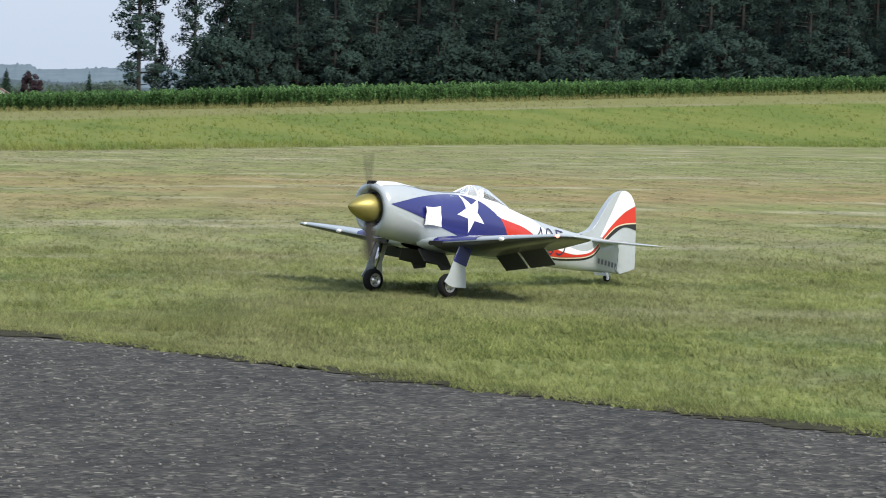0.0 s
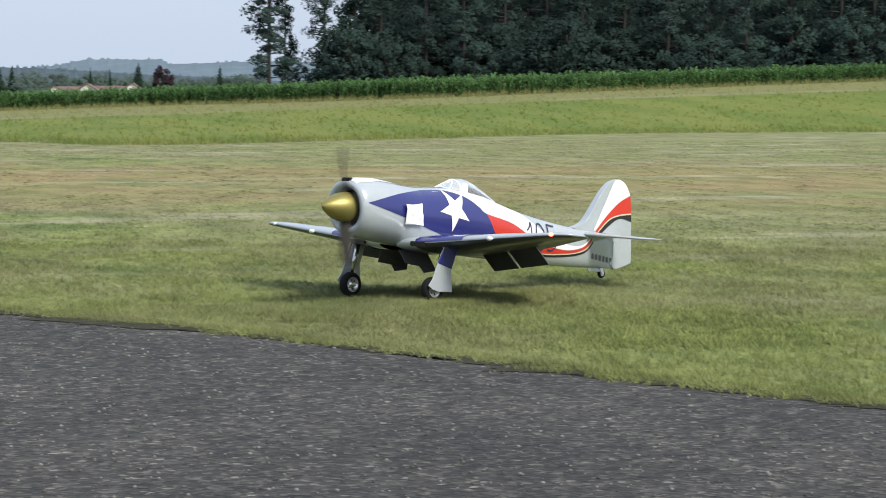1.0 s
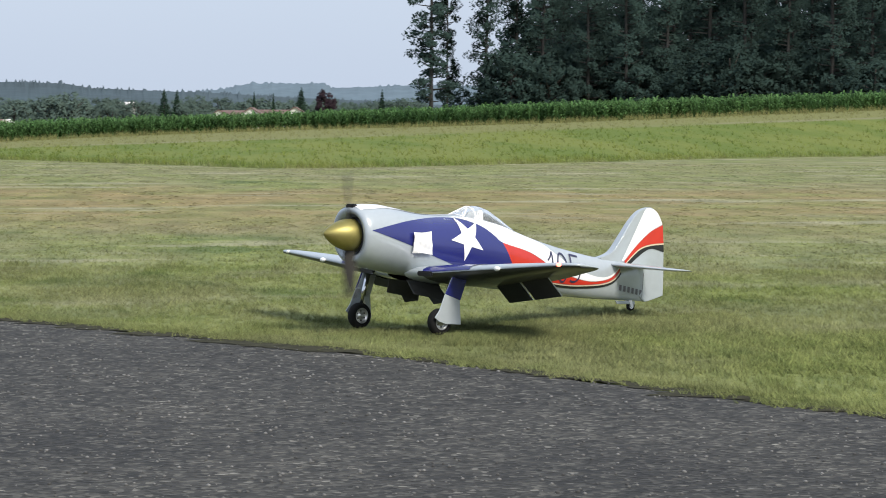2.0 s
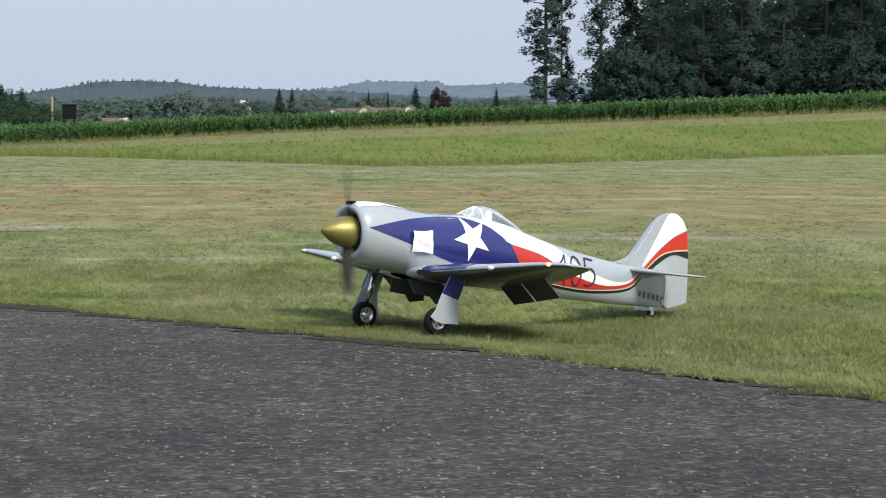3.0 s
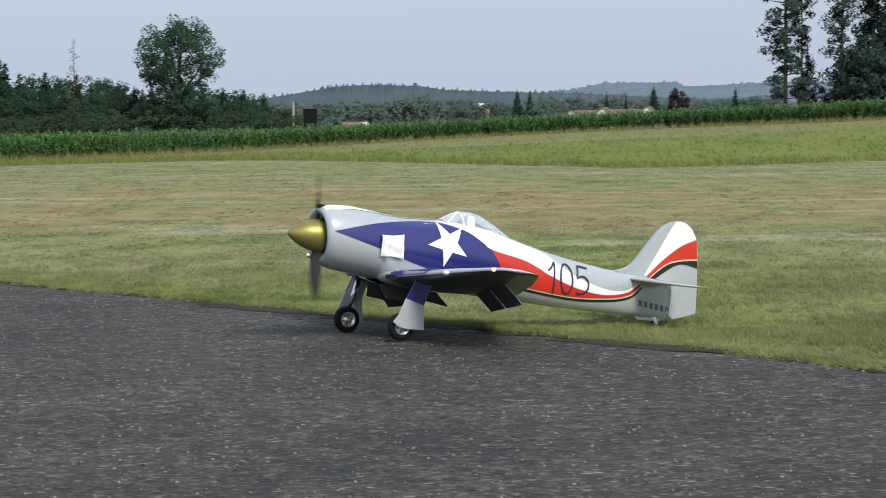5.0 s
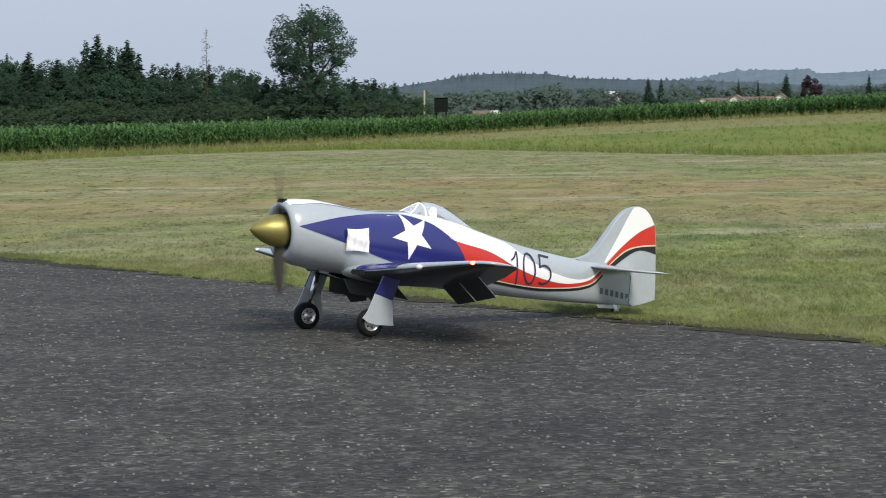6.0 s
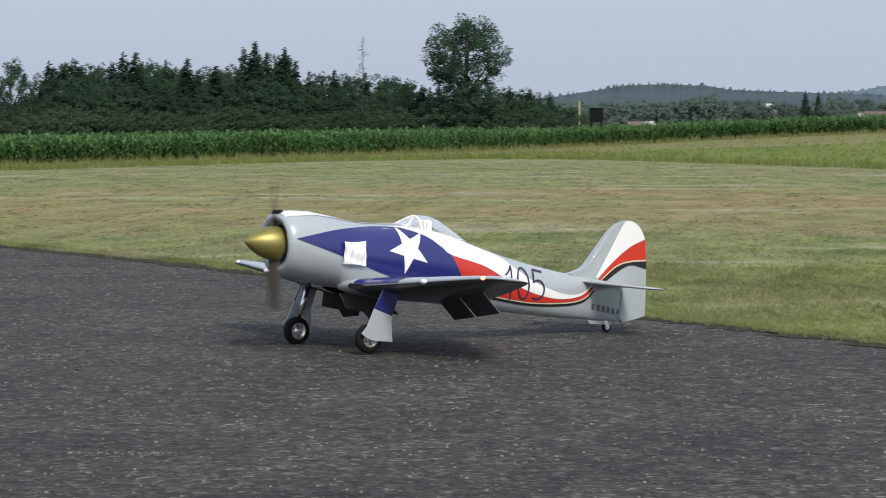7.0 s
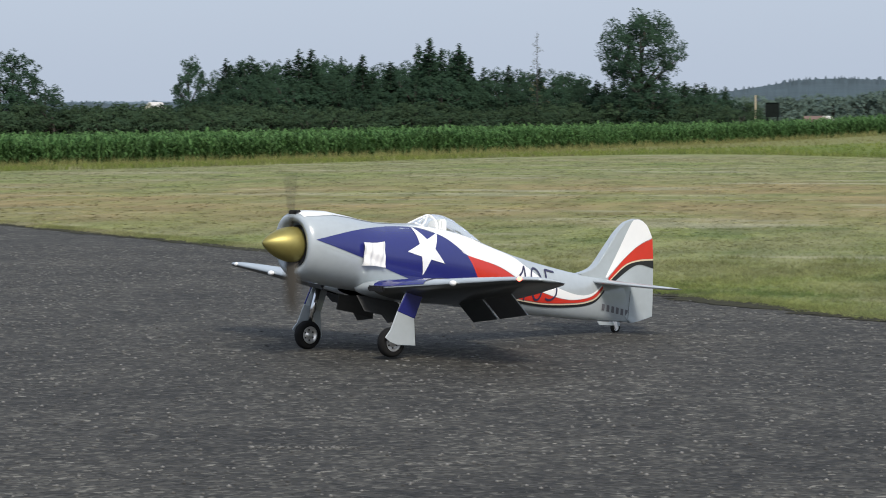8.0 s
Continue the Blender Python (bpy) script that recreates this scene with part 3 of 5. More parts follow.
def spruce(seed, height=10.0):
    """Tiers of drooping twigs round a straight stem, narrowing to a point."""
    r = np.random.default_rng(seed)
    rings = [((0, 0, height * k), 0.16 * (1 - k) + 0.01) for k in np.linspace(0, 1, 6)]
    limbs = []
    for k in np.linspace(0.08, 0.93, 22):
        a, reach = r.uniform(0, 6.28), (1 - k) * 1.9 + 0.1
        limbs.append([((0, 0, height * k), 0.03), ((math.cos(a) * reach, math.sin(a) * reach, height * k - 0.12 * reach), 0.008)])
    n = 4800
    k = 1 - np.sqrt(r.random(n)) * 0.97
    tier = 0.35 * (np.floor(k * 15 + r.normal(0, 0.3, n)) / 15 + 0.03) + 0.65 * k
    side = r.uniform(0, 2 * math.pi, n)
    lobes = 0.72 + 0.28 * np.sin(side * 5 + tier * 90) * np.sin(side * 3 + tier * 41)
    reach = ((1 - tier) * 2.5 + 0.07) * lobes * np.sqrt(r.uniform(0.12, 1, n))
    p = np.stack([np.cos(side) * reach, np.sin(side) * reach, height * np.clip(tier, 0.02, 1.0) - 0.22 * reach + r.normal(0, 0.10, n)], -1)
    crown = blob_leaves(r, p, np.full(n, 0.06), 1, 0.15, 0.6)
    return tree("spruce_tree", "dark green spruce with a pointed crown", "spruce", rings, limbs, crown, SPRUCE)


def broadleaf(seed, height=9.0, width=3.0, bottom=0.2, material=None, clumps=170, per=34, size=0.15, name="broadleaf_tree", label="dense dark green broadleaf tree", ragged=0.15):
    r = np.random.default_rng(seed)
    rings = [((0.1 * math.sin(3 * s + seed), 0.1 * math.cos(2 * s), height * 0.8 * s), 0.035 * height * (1 - 0.85 * s)) for s in np.linspace(0, 1, 7)]
    cs, rs, limbs = [], [], []
    for _ in range(clumps):
        u = r.normal(0, 1, 3)
        u /= np.linalg.norm(u)
        k = min(r.uniform(0.35, 1.0) ** 0.5 * (1 + r.normal(0, ragged * 0.4)), 1.0)
        c = np.array((u[0] * width * k, u[1] * width * k, height * (bottom + 1) / 2 + u[2] * k * height * (1 - bottom) / 2 * 0.93))
        cs.append(c), rs.append(r.uniform(0.10, 0.21) * width)
        if len(limbs) < 14:
            z0 = max(height * bottom * 0.8, c[2] * 0.6)
            limbs.append([((0, 0, min(z0, height * .75)), 0.012 * height), (tuple(c * (0.5, 0.5, 0.5) + (0, 0, z0 * 0.5)), 0.008 * height), (tuple(c), 0.003 * height)])
    crown = blob_leaves(r, cs, rs, per, size, 0.8)
    return tree(name, label, "tree", rings, limbs, crown, material or LEAVES)


def larch(seed, height=9.0):
    r = np.random.default_rng(seed)
    rings = [((0, 0, height * s), 0.09 * (1 - s) + 0.012) for s in np.linspace(0, 1, 6)]
    cs, rs, limbs = [], [], []
    for s in np.linspace(0.3, 0.98, 34):
        a, reach = r.uniform(0, 6.28), (1.05 - s) * r.uniform(0.9, 2.0)
        tip = (math.cos(a) * reach, math.sin(a) * reach, height * s + 0.25 * reach)
        limbs.append([((0, 0, height * s), 0.025), (tip, 0.01)])
        if r.random() < 0.75:
            cs.append(tip), rs.append(0.22)
    crown = blob_leaves(r, cs, rs, 12, 0.09)
    return tree("larch_tree", "thin half-bare larch with sparse pale twigs", "larch", rings, limbs, crown, YELLOWISH)


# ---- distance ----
# air haze is painted into both hills as blue base colours
HAZED_HILL_NEAR = mat("hazed_wooded_hill", (0.050, 0.080, 0.094), 0.95, vary=0.25, scale=0.012)
HAZED_HILL_FAR = mat("hazed_distant_hill", (0.12, 0.17, 0.205), 0.95, vary=0.15, scale=0.008)


def hill(name, label, distance, crest, material, seed, bump, fine):
    """A wooded ridge: a long mound whose crest is broken up by treetops."""
    rng = np.random.default_rng(seed)
    a = np.arange(-34, 34, fine)
    el = np.interp(a, [c[0] for c in crest], [c[1] for c in crest])
    tops = rng.random(len(a)) ** 2 * bump * (rng.random(len(a)) < 0.6)
    z = EYE_HEIGHT + np.tan(np.radians(el)) * distance + tops
    rows = []
    for k, (back, share) in enumerate(((-260, -0.3), (-170, 0.35), (-80, 0.75), (0, 1.0), (30, 0.95), (300, 0.2))):
        d = distance + back
        h = np.where(share == 1.0, z, (z - tops) * share + rng.normal(0, bump * 0.06, len(a))) if share > 0 else np.full(len(a), -12.0)
        rows.append(np.stack([-d * np.sin(np.radians(a)), d * np.cos(np.radians(a)), h], -1))
    ob = part(name, (np.concatenate(rows), grid_faces(len(rows), len(a))[:, ::-1]), material)
    return tagged(ob, label, "hill", kind="structure")


def place_tree(proto, a, d, top, tall, turn, fat=1.0):
    """A copy of a tree of height `tall` at a bearing, so high that its top is seen `top` degrees above the eye."""
    foot = spot(a, d, -0.1)
    k = (EYE_HEIGHT + math.tan(radians(top)) * d - foot.z) / tall
    return copy_thing(proto, Matrix.Translation(foot) @ Matrix.Rotation(radians(a) + turn % 1.2 - 0.6, 4, "Z") @ Matrix.Diagonal((k * fat, k * fat, k, 1)))


def settle(proto, a, d, turn=0.0, fat=1.0):
    proto.matrix_basis = Matrix.Translation(spot(a, d, -0.1)) @ Matrix.Rotation(turn, 4, "Z") @ Matrix.Diagonal((fat, fat, 1, 1))
    return proto


def woods():
    rng = np.random.default_rng(23)
    # pine wood
    pines = [pine(1, 20.0, 75, 1.05, True), pine(2, 20.0, 75, 1.05, True), pine(3, per=48), pine(4, per=48)]
    for p in pines:
        tagged(p, group="pine wood")
    settle(pines[0], -6.5, 196, 0, 0.9), settle(pines[1], -6.88, 199, 2.0, 0.45), settle(pines[2], -7.78, 198, 1.0, 0.75), settle(pines[3], -8.5, 200, 4.0, 0.75)
    for row in range(4):
        d = 200 + 8 * row
        a = -9.1 - 0.25 * row
        while a > -27:
            place_tree(pines[2 + rng.integers(2)], a, d + rng.uniform(-2, 2), math.degrees(math.atan(rng.uniform(17, 22) / d)), 20.0, rng.uniform(0, 6.28), rng.uniform(0.95, 1.3))
            a -= rng.uniform(0.7, 1.15)
    under = [broadleaf(40 + s, 5.5, 2.6, 0.0, NEEDLES, 150, 26, 0.18, "understorey_tree", "dark young tree in the shade of the pine wood") for s in range(2)]
    for i, u in enumerate(under):
        tagged(u, group="pine wood understorey")
        settle(u, -8.4 - 0.9 * i, 197)
    for d in (236, 252):
        a = -9.2
        while a > -28:
            place_tree(under[rng.integers(2)], a, d + rng.uniform(-3, 3), rng.uniform(2.0, 3.6), 5.5, rng.uniform(0, 6.28), rng.uniform(0.6, 0.8))
            a -= rng.uniform(0.7, 1.1)
    a = -7.2
    while a > -27:
        place_tree(under[rng.integers(2)], a, 197 + rng.uniform(0, 8), rng.uniform(0.9, 2.0) if a < -8.2 else rng.uniform(0.45, 0.8), 5.5, rng.uniform(0, 6.28), rng.uniform(1.0, 1.4))
        a -= rng.uniform(0.35, 0.7)

    # mixed copse beyond the maize
    spruces = [spruce(s) for s in (11, 12, 13)]
    leafs = [broadleaf(s, 9.0, 2.7, 0.12) for s in (21, 22, 23)]
    bushes = [broadleaf(s, 4.0, 2.2, 0.0, HEDGE, 110, 30, 0.13, "hedge_bush", "rounded green bush in front of the copse") for s in (31, 32)]
    for i, p in enumerate(spruces):
        tagged(settle(p, (12.75, 12.15, 14.7)[i], 272), group="copse")
    for i, p in enumerate(leafs):
        tagged(settle(p, (16.6, 15.3, 12.5)[i], 266), group="copse")
    for i, p in enumerate(bushes):
        tagged(settle(p, 14.7 - 4.1 * i, 250), group="hedge")

    def crest(x):
        """The copse's outline: degrees above the eye, by bearing."""
        return float(np.interp(x, [5.2, 5.6, 6.6, 7.4, 8.6, 9.3, 10.1, 11.0, 11.7, 12.2, 12.8, 13.2, 14.0, 14.6, 15.4, 16.2, 17.0, 17.5, 17.8],
                               [0.25, 0.58, 0.68, 0.78, 0.78, 1.0, 1.1, 1.08, 1.22, 1.5, 1.6, 1.25, 1.12, 1.28, 1.4, 1.3, 1.36, 1.15, 0.9]))

    a = 5.7
    while a < 17.6:
        kind = spruces[rng.integers(3)] if rng.random() < (0.45 if 8.5 < a < 16.5 else 0.25) else leafs[rng.integers(3)]
        tall = 10.0 if kind in spruces else 9.0
        place_tree(kind, a, rng.uniform(256, 262) if kind in spruces else rng.uniform(262, 276), crest(a) * (rng.uniform(0.88, 1.15) if kind in spruces else rng.uniform(0.9, 1.02)), tall, rng.uniform(0, 6.28), rng.uniform(1.3, 1.9) if tall == 10 else rng.uniform(0.75, 1.05))
        a += rng.uniform(0.18, 0.34)
    a = 5.6
    while a < 18.2:
        place_tree(leafs[rng.integers(3)], a, rng.uniform(252, 258), crest(a) * rng.uniform(0.45, 0.72), 9.0, rng.uniform(0, 6.28), rng.uniform(0.85, 1.15))
        a += rng.uniform(0.18, 0.36)
    a = 5.4
    while a < 24:
        place_tree(bushes[rng.integers(2)], a, rng.uniform(244, 251), rng.uniform(0.02, 0.32), 4.0, rng.uniform(0, 6.28), rng.uniform(0.9, 1.3))
        a += rng.uniform(0.2, 0.42)
    for a, top in ((12.62, 1.75), (11.95, 1.62), (15.4, 1.5), (14.2, 1.36), (13.55, 1.2)):
        place_tree(spruces[rng.integers(3)], a, 255, top, 10.0, rng.uniform(0, 6), 1.8)
    # the two tall trees at the gap and the thin larch
    place_tree(leafs[1], 18.25, 262, 1.38, 9.0, 0.4, 0.62), place_tree(leafs[2], 17.6, 262, 1.0, 9.0, 2.0, 0.7)
    place_tree(leafs[0], 22.3, 255, 1.55, 9.0, 1.4, 0.95), place_tree(leafs[1], 23.3, 256, 1.3, 9.0, 3.4, 1.0), place_tree(leafs[2], 21.6, 253, 0.72, 9.0, 5.0, 1.2), place_tree(leafs[1], 22.6, 252, 0.85, 9.0, 2.2, 1.3)
    place_tree(bushes[1], 4.98, 186.5, 0.07, 4.0, 1.0, 0.7)
    settle(larch(5, 11.6), 10.1, 250)
    oak = broadleaf(77, 14.0, 4.15, 0.40, LEAVES, 230, 75, 0.14, "oak_tree", "tall round oak standing above the hedge", 0.5)
    settle(oak, 7.66, 250)
    place_tree(leafs[2], 7.4, 246, 0.82, 9.0, 0.3, 1.4), place_tree(leafs[0], 8.15, 247, 0.6, 9.0, 1.3, 1.6)

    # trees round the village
    garden = [broadleaf(s, 7.0, 3.2, 0.05, HAZED_LEAVES, 80, 24, 0.26, "garden_tree", "green tree near the village, haze in its leaf colour") for s in (61, 62)]
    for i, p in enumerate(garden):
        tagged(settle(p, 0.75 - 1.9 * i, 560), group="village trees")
    copper = broadleaf(55, 11.0, 2.6, 0.05, COPPER, 150, 60, 0.24, "copper_beech", "dark purple copper beech near the village")
    settle(copper, -4.02, 560)
    for a, top, proto, tall, fat in ((-3.45, 0.66, spruces[0], 10, 1.4), (-0.25, 0.6, spruces[1], 10, 1.3), (-0.55, 0.58, spruces[2], 10, 1.2), (-5.35, 0.62, spruces[0], 10, 1.0),
                                     (-2.8, 0.52, spruces[1], 10, 0.6), (-2.35, 0.55, spruces[2], 10, 0.7), (2.0, 0.52, garden[0], 7, 1.3), (2.5, 0.45, garden[1], 7, 1.4), (-0.95, 0.47, garden[0], 7, 1.0), (0.35, 0.36, garden[1], 7, 1.2), (0.95, 0.33, garden[0], 7, 1.2)):
        place_tree(proto, a, 650 if a < 0 else 520, top, tall, a * 3, fat)
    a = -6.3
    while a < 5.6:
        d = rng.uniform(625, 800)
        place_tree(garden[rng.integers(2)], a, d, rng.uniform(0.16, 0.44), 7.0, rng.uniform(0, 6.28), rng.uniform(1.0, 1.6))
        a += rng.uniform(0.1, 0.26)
    for a in (18.7, 19.2, 19.7, 20.2, 20.7, 21.1):
        place_tree(bushes[rng.integers(2)], a, 300, rng.uniform(0.08, 0.3), 4.0, a, 1.6)


WALL_WHITE = mat("white_render", (0.80, 0.79, 0.76), 0.85, vary=0.06, scale=0.4)
ROOF_RED = mat("red_roof_tiles", (0.165, 0.112, 0.098), 0.85, vary=0.3, scale=0.8)
ROOF_PALE = mat("pale_roof", (0.62, 0.60, 0.58), 0.7, vary=0.1, scale=0.5)
DARK_WOOD = mat("dark_weathered_boards", (0.010, 0.014, 0.013), 0.95, vary=0.4, scale=3, spec=0.1)
GLASS_DARK = mat("dark_window", (0.03, 0.035, 0.04), 0.15)
YELLOW_POST = mat("yellow_painted_post", (0.50, 0.42, 0.30), 0.7, vary=0.15, scale=2)


def house(a, d, length, depth, eaves, ridge, turn, roof_material, label):
    root = new("house")
    root.matrix_basis = Matrix.Translation(spot(a, d, -0.3)) @ Matrix.Rotation(radians(a + turn), 4, "Z")
    l, w = length / 2, depth / 2
    bm = bmesh.new()
    low = [bm.verts.new(p) for p in ((-l, -w, -1), (l, -w, -1), (l, w, -1), (-l, w, -1))]
    top = [bm.verts.new(p) for p in ((-l, -w, eaves), (l, -w, eaves), (l, w, eaves), (-l, w, eaves))]
    gable = [bm.verts.new((-l, 0, ridge)), bm.verts.new((l, 0, ridge))]
    bm.faces.new((low[0], low[1], top[1], top[0])), bm.faces.new((low[2], low[3], top[3], top[2]))
    bm.faces.new((low[1], low[2], top[2], gable[1], top[1])), bm.faces.new((low[3], low[0], top[0], gable[0], top[3]))
    part("wall", bm, WALL_WHITE, root)
    roof = bmesh.new()
    slope = math.atan2(ridge - eaves, w)
    run = math.hypot(ridge - eaves, w) + 0.5
    for s in (-1, 1):
        m = Matrix.Translation((0, 0, ridge + 0.02)) @ Matrix.Rotation(slope * -s, 4, "X")
        box(roof, -l - 0.4, l + 0.4, min(0, s * run), max(0, s * run), 0, 0.22, m)
    part("roof", roof, roof_material, root)
    for x in np.arange(-l + 1.5, l - 1, 3.2):
        win = part("window", box(bmesh.new(), x, x + 1.1, -w - 0.04, -w + 0.05, eaves * 0.35, eaves * 0.35 + 1.3), GLASS_DARK, root)
        part("frame", box(bmesh.new(), x - 0.08, x + 1.18, -w - 0.03, -w + 0.02, eaves * 0.35 - 0.08, eaves * 0.35 + 1.38), ROOF_PALE, win)
    return tagged(root, label, "house")


def village():
    house(-1.52, 600, 4, 4, 5.2, 6.5, 90, ROOF_RED, "white house with a red tiled roof")
    house(-1.95, 602, 7, 5, 5.3, 6.3, 0, ROOF_RED, "long low white house with a red tiled roof")
    house(-2.3, 598, 4, 4.4, 5.6, 7.0, 80, ROOF_RED, "white gabled house with a red tiled roof")
    house(-2.85, 604, 8, 5, 5.3, 6.4, 4, ROOF_RED, "long low white house with a red tiled roof")
    house(-3.32, 598, 4, 4.4, 5.7, 7.1, 85, ROOF_RED, "white gabled house with a red tiled roof")
    house(3.66, 520, 3.4, 4, 3.4, 4.7, 10, ROOF_RED, "house with a red tiled roof and a white gable")
    house(3.36, 516, 2.4, 2.6, 3.7, 4.7, 70, ROOF_PALE, "small white gabled house")
    house(0.62, 700, 3.6, 5, 7.9, 9.0, 20, ROOF_PALE, "pale house among the trees")
    house(20.75, 420, 3.5, 4, 3.6, 5.4, 60, ROOF_PALE, "white house behind the hedge")
    house(19.05, 520, 2.6, 3.0, 7.4, 8.6, 40, ROOF_PALE, "large white house with a pale roof")
    # raised hide and yellow post in the maize
    hide = new("hunting_hide")
    hide.matrix_basis = Matrix.Translation(spot(4.62, 175)) @ Matrix.Rotation(radians(8), 4, "Z")
    z = 1.6 - spot(4.62, 175).z
    part("cabin", box(bmesh.new(), -0.47, 0.47, -0.45, 0.45, z - 0.45, z + 0.53), DARK_WOOD, hide)
    part("roof", box(bmesh.new(), -0.51, 0.60, -0.5, 0.5, z + 0.53, z + 0.58), DARK_WOOD, hide, "dark flat roof")
    part("shutter", box(bmesh.new(), 0.05, 0.34, -0.475, -0.44, z - 0.1, z + 0.15), DARK_WOOD, hide)
    for x in (-0.36, 0.36):
        for y in (-0.38, 0.38):
            part("leg", box(bmesh.new(), x - 0.04, x + 0.04, y - 0.04, y + 0.04, -0.05, z - 0.45), DARK_WOOD, hide)
    tagged(hide, "dark wooden raised hide standing behind the maize", "hunting hide")
    foot = spot(5.01, 190)
    rise = 2.8 - foot.z
    post = part("marker_post", tube(bmesh.new(), [((0, 0, -0.1), 0.06), ((0, 0, rise - 0.05), 0.06), ((0, 0, rise), 0.03)], 8), YELLOW_POST)
    post.matrix_basis = Matrix.Translation(foot)
    tagged(post, "yellow upright marker post beside the hedge", "post")


ground_sheet(), asphalt_sheet(), edge_soil(), chippings()
hill("hazed_wooded_hill", "wooded hill behind the village, blue-green from painted haze", 1500, [(-34, 0.1), (-9, 0.1), (-6, 0.3), (-3, 0.42), (-1.6, 0.5), (0, 0.55), (1.46, 0.60), (2, 0.70), (3.3, 0.74), (4.0, 0.70), (4.9, 0.56), (5.6, 0.45), (7, 0.25), (16, 0.2), (21, 0.24), (34, 0.2)], HAZED_HILL_NEAR, 4, 2.4, 0.03)
hill("hazed_distant_hill", "wooded ridge on the horizon, pale blue from painted haze", 2700, [(-34, 0.7), (-6, 0.71), (-4.85, 0.66), (-4.15, 0.64), (-3.9, 0.74), (-2.2, 0.73), (-1.7, 0.6), (-0.6, 0.5), (4, 0.3), (34, 0.25)], HAZED_HILL_FAR, 8, 3.0, 0.05)
village()
woods()
maize()
grass()


# ---- the aeroplane: x forward from the main axle, y to port, z up from the ground ----
SILVER = mat("silver_grey_paint", (0.46, 0.508, 0.538), 0.28, metal=0.12, coat=0.7, vary=0.05, scale=3)
BLUE = mat("royal_blue_paint", (0.016, 0.020, 0.165), 0.25, coat=1.0, vary=0.06, scale=3)
WHITE = mat("white_paint", (0.91, 0.91, 0.905), 0.3, coat=0.5, vary=0.02, scale=4)
RED = mat("red_paint", (0.62, 0.035, 0.02), 0.3, coat=0.5, vary=0.05, scale=3)
BLACK = mat("black_paint", (0.015, 0.015, 0.017), 0.4, coat=0.3)
CREAM = mat("cream_pinstripe", (0.70, 0.60, 0.42), 0.4)
NAVY = mat("navy_numerals", (0.035, 0.033, 0.085), 0.35)
GREY_MARK = mat("grey_marking", (0.14, 0.14, 0.16), 0.5)
GOLD = mat("gold_anodised_spinner", (0.34, 0.295, 0.095), 0.44, metal=0.65, vary=0.08, scale=5)
RUBBER = mat("tyre_rubber", (0.012, 0.012, 0.012), 0.85, vary=0.2, scale=30, spec=0.2)
ALLOY = mat("bright_alloy", (0.72, 0.72, 0.72), 0.28, metal=0.85)
CHROME = mat("chromed_oleo", (0.75, 0.76, 0.78), 0.15, metal=1.0)
UNDERSIDE = mat("dark_grey_underside", (0.048, 0.052, 0.050), 0.4, coat=0.35, vary=0.15, scale=5)
FLAP_DARK = mat("dark_flap_inside", (0.055, 0.055, 0.055), 0.6, vary=0.15, scale=6)
BLADE = mat("dark_propeller_blade", (0.055, 0.050, 0.042), 0.55, spec=0.2)
PAPER = mat("white_paper_sheet", (0.88, 0.88, 0.87), 0.8, vary=0.05, scale=12, bump=0.3, bump_scale=18)
COCKPIT = mat("cockpit_interior", (0.80, 0.80, 0.79), 0.7)


def clear():
    # the part of white left in the clear plastic stands in for reflected glare
    m = mat("glare_clear_canopy", (0.95, 0.96, 0.96), 0.15)
    b = m.node_tree.nodes["Principled BSDF"]
    b.inputs["Transmission Weight"].default_value, b.inputs["IOR"].default_value = 0.86, 1.06
    return m


def lamp_red():
    m = mat("red_lamp", (0.9, 0.05, 0.03), 0.2)
    b = m.node_tree.nodes["Principled BSDF"]
    b.inputs["Emission Color"].default_value, b.inputs["Emission Strength"].default_value = (1, 0.12, 0.08, 1), 6
    return m


CLEAR, LAMP_RED = clear(), lamp_red()

# side profile: station, top, bottom, half width
HULL = [(0.445, 0.925, 0.552, 0.192), (0.43, 0.942, 0.532, 0.210), (0.40, 0.952, 0.515, 0.223), (0.33, 0.956, 0.490, 0.232), (0.20, 0.948, 0.462, 0.238), (0.05, 0.917, 0.430, 0.240), (-0.07, 0.888, 0.408, 0.240), (-0.2, 0.864, 0.380, 0.238),
        (-0.36, 0.852, 0.350, 0.234), (-0.57, 0.845, 0.312, 0.222), (-0.75, 0.815, 0.288, 0.205), (-0.95, 0.765, 0.258, 0.184), (-1.1, 0.709, 0.238, 0.167), (-1.25, 0.654, 0.218, 0.152), (-1.42, 0.597, 0.192, 0.137),
        (-1.6, 0.545, 0.168, 0.122), (-1.74, 0.510, 0.150, 0.110), (-1.93, 0.464, 0.127, 0.094), (-2.06, 0.440, 0.113, 0.082), (-2.2, 0.424, 0.100, 0.066), (-2.35, 0.408, 0.086, 0.046), (-2.46, 0.395, 0.075, 0.028), (-2.515, 0.385, 0.070, 0.016)]
HX = np.array([s[0] for s in HULL])[::-1]


def hull(x, k):
    return float(np.interp(x, HX, [s[k] for s in HULL][::-1]))


def skin(x, z, off=0.003):
    """The fuselage's half width at a station and a height."""
    t, b, w = hull(x, 1), hull(x, 2), hull(x, 3)
    u = abs(z - (t + b) / 2) / ((t - b) / 2)
    return w * max(1 - min(u, 1) ** 2.2, 0.0) ** (1 / 2.2) + off


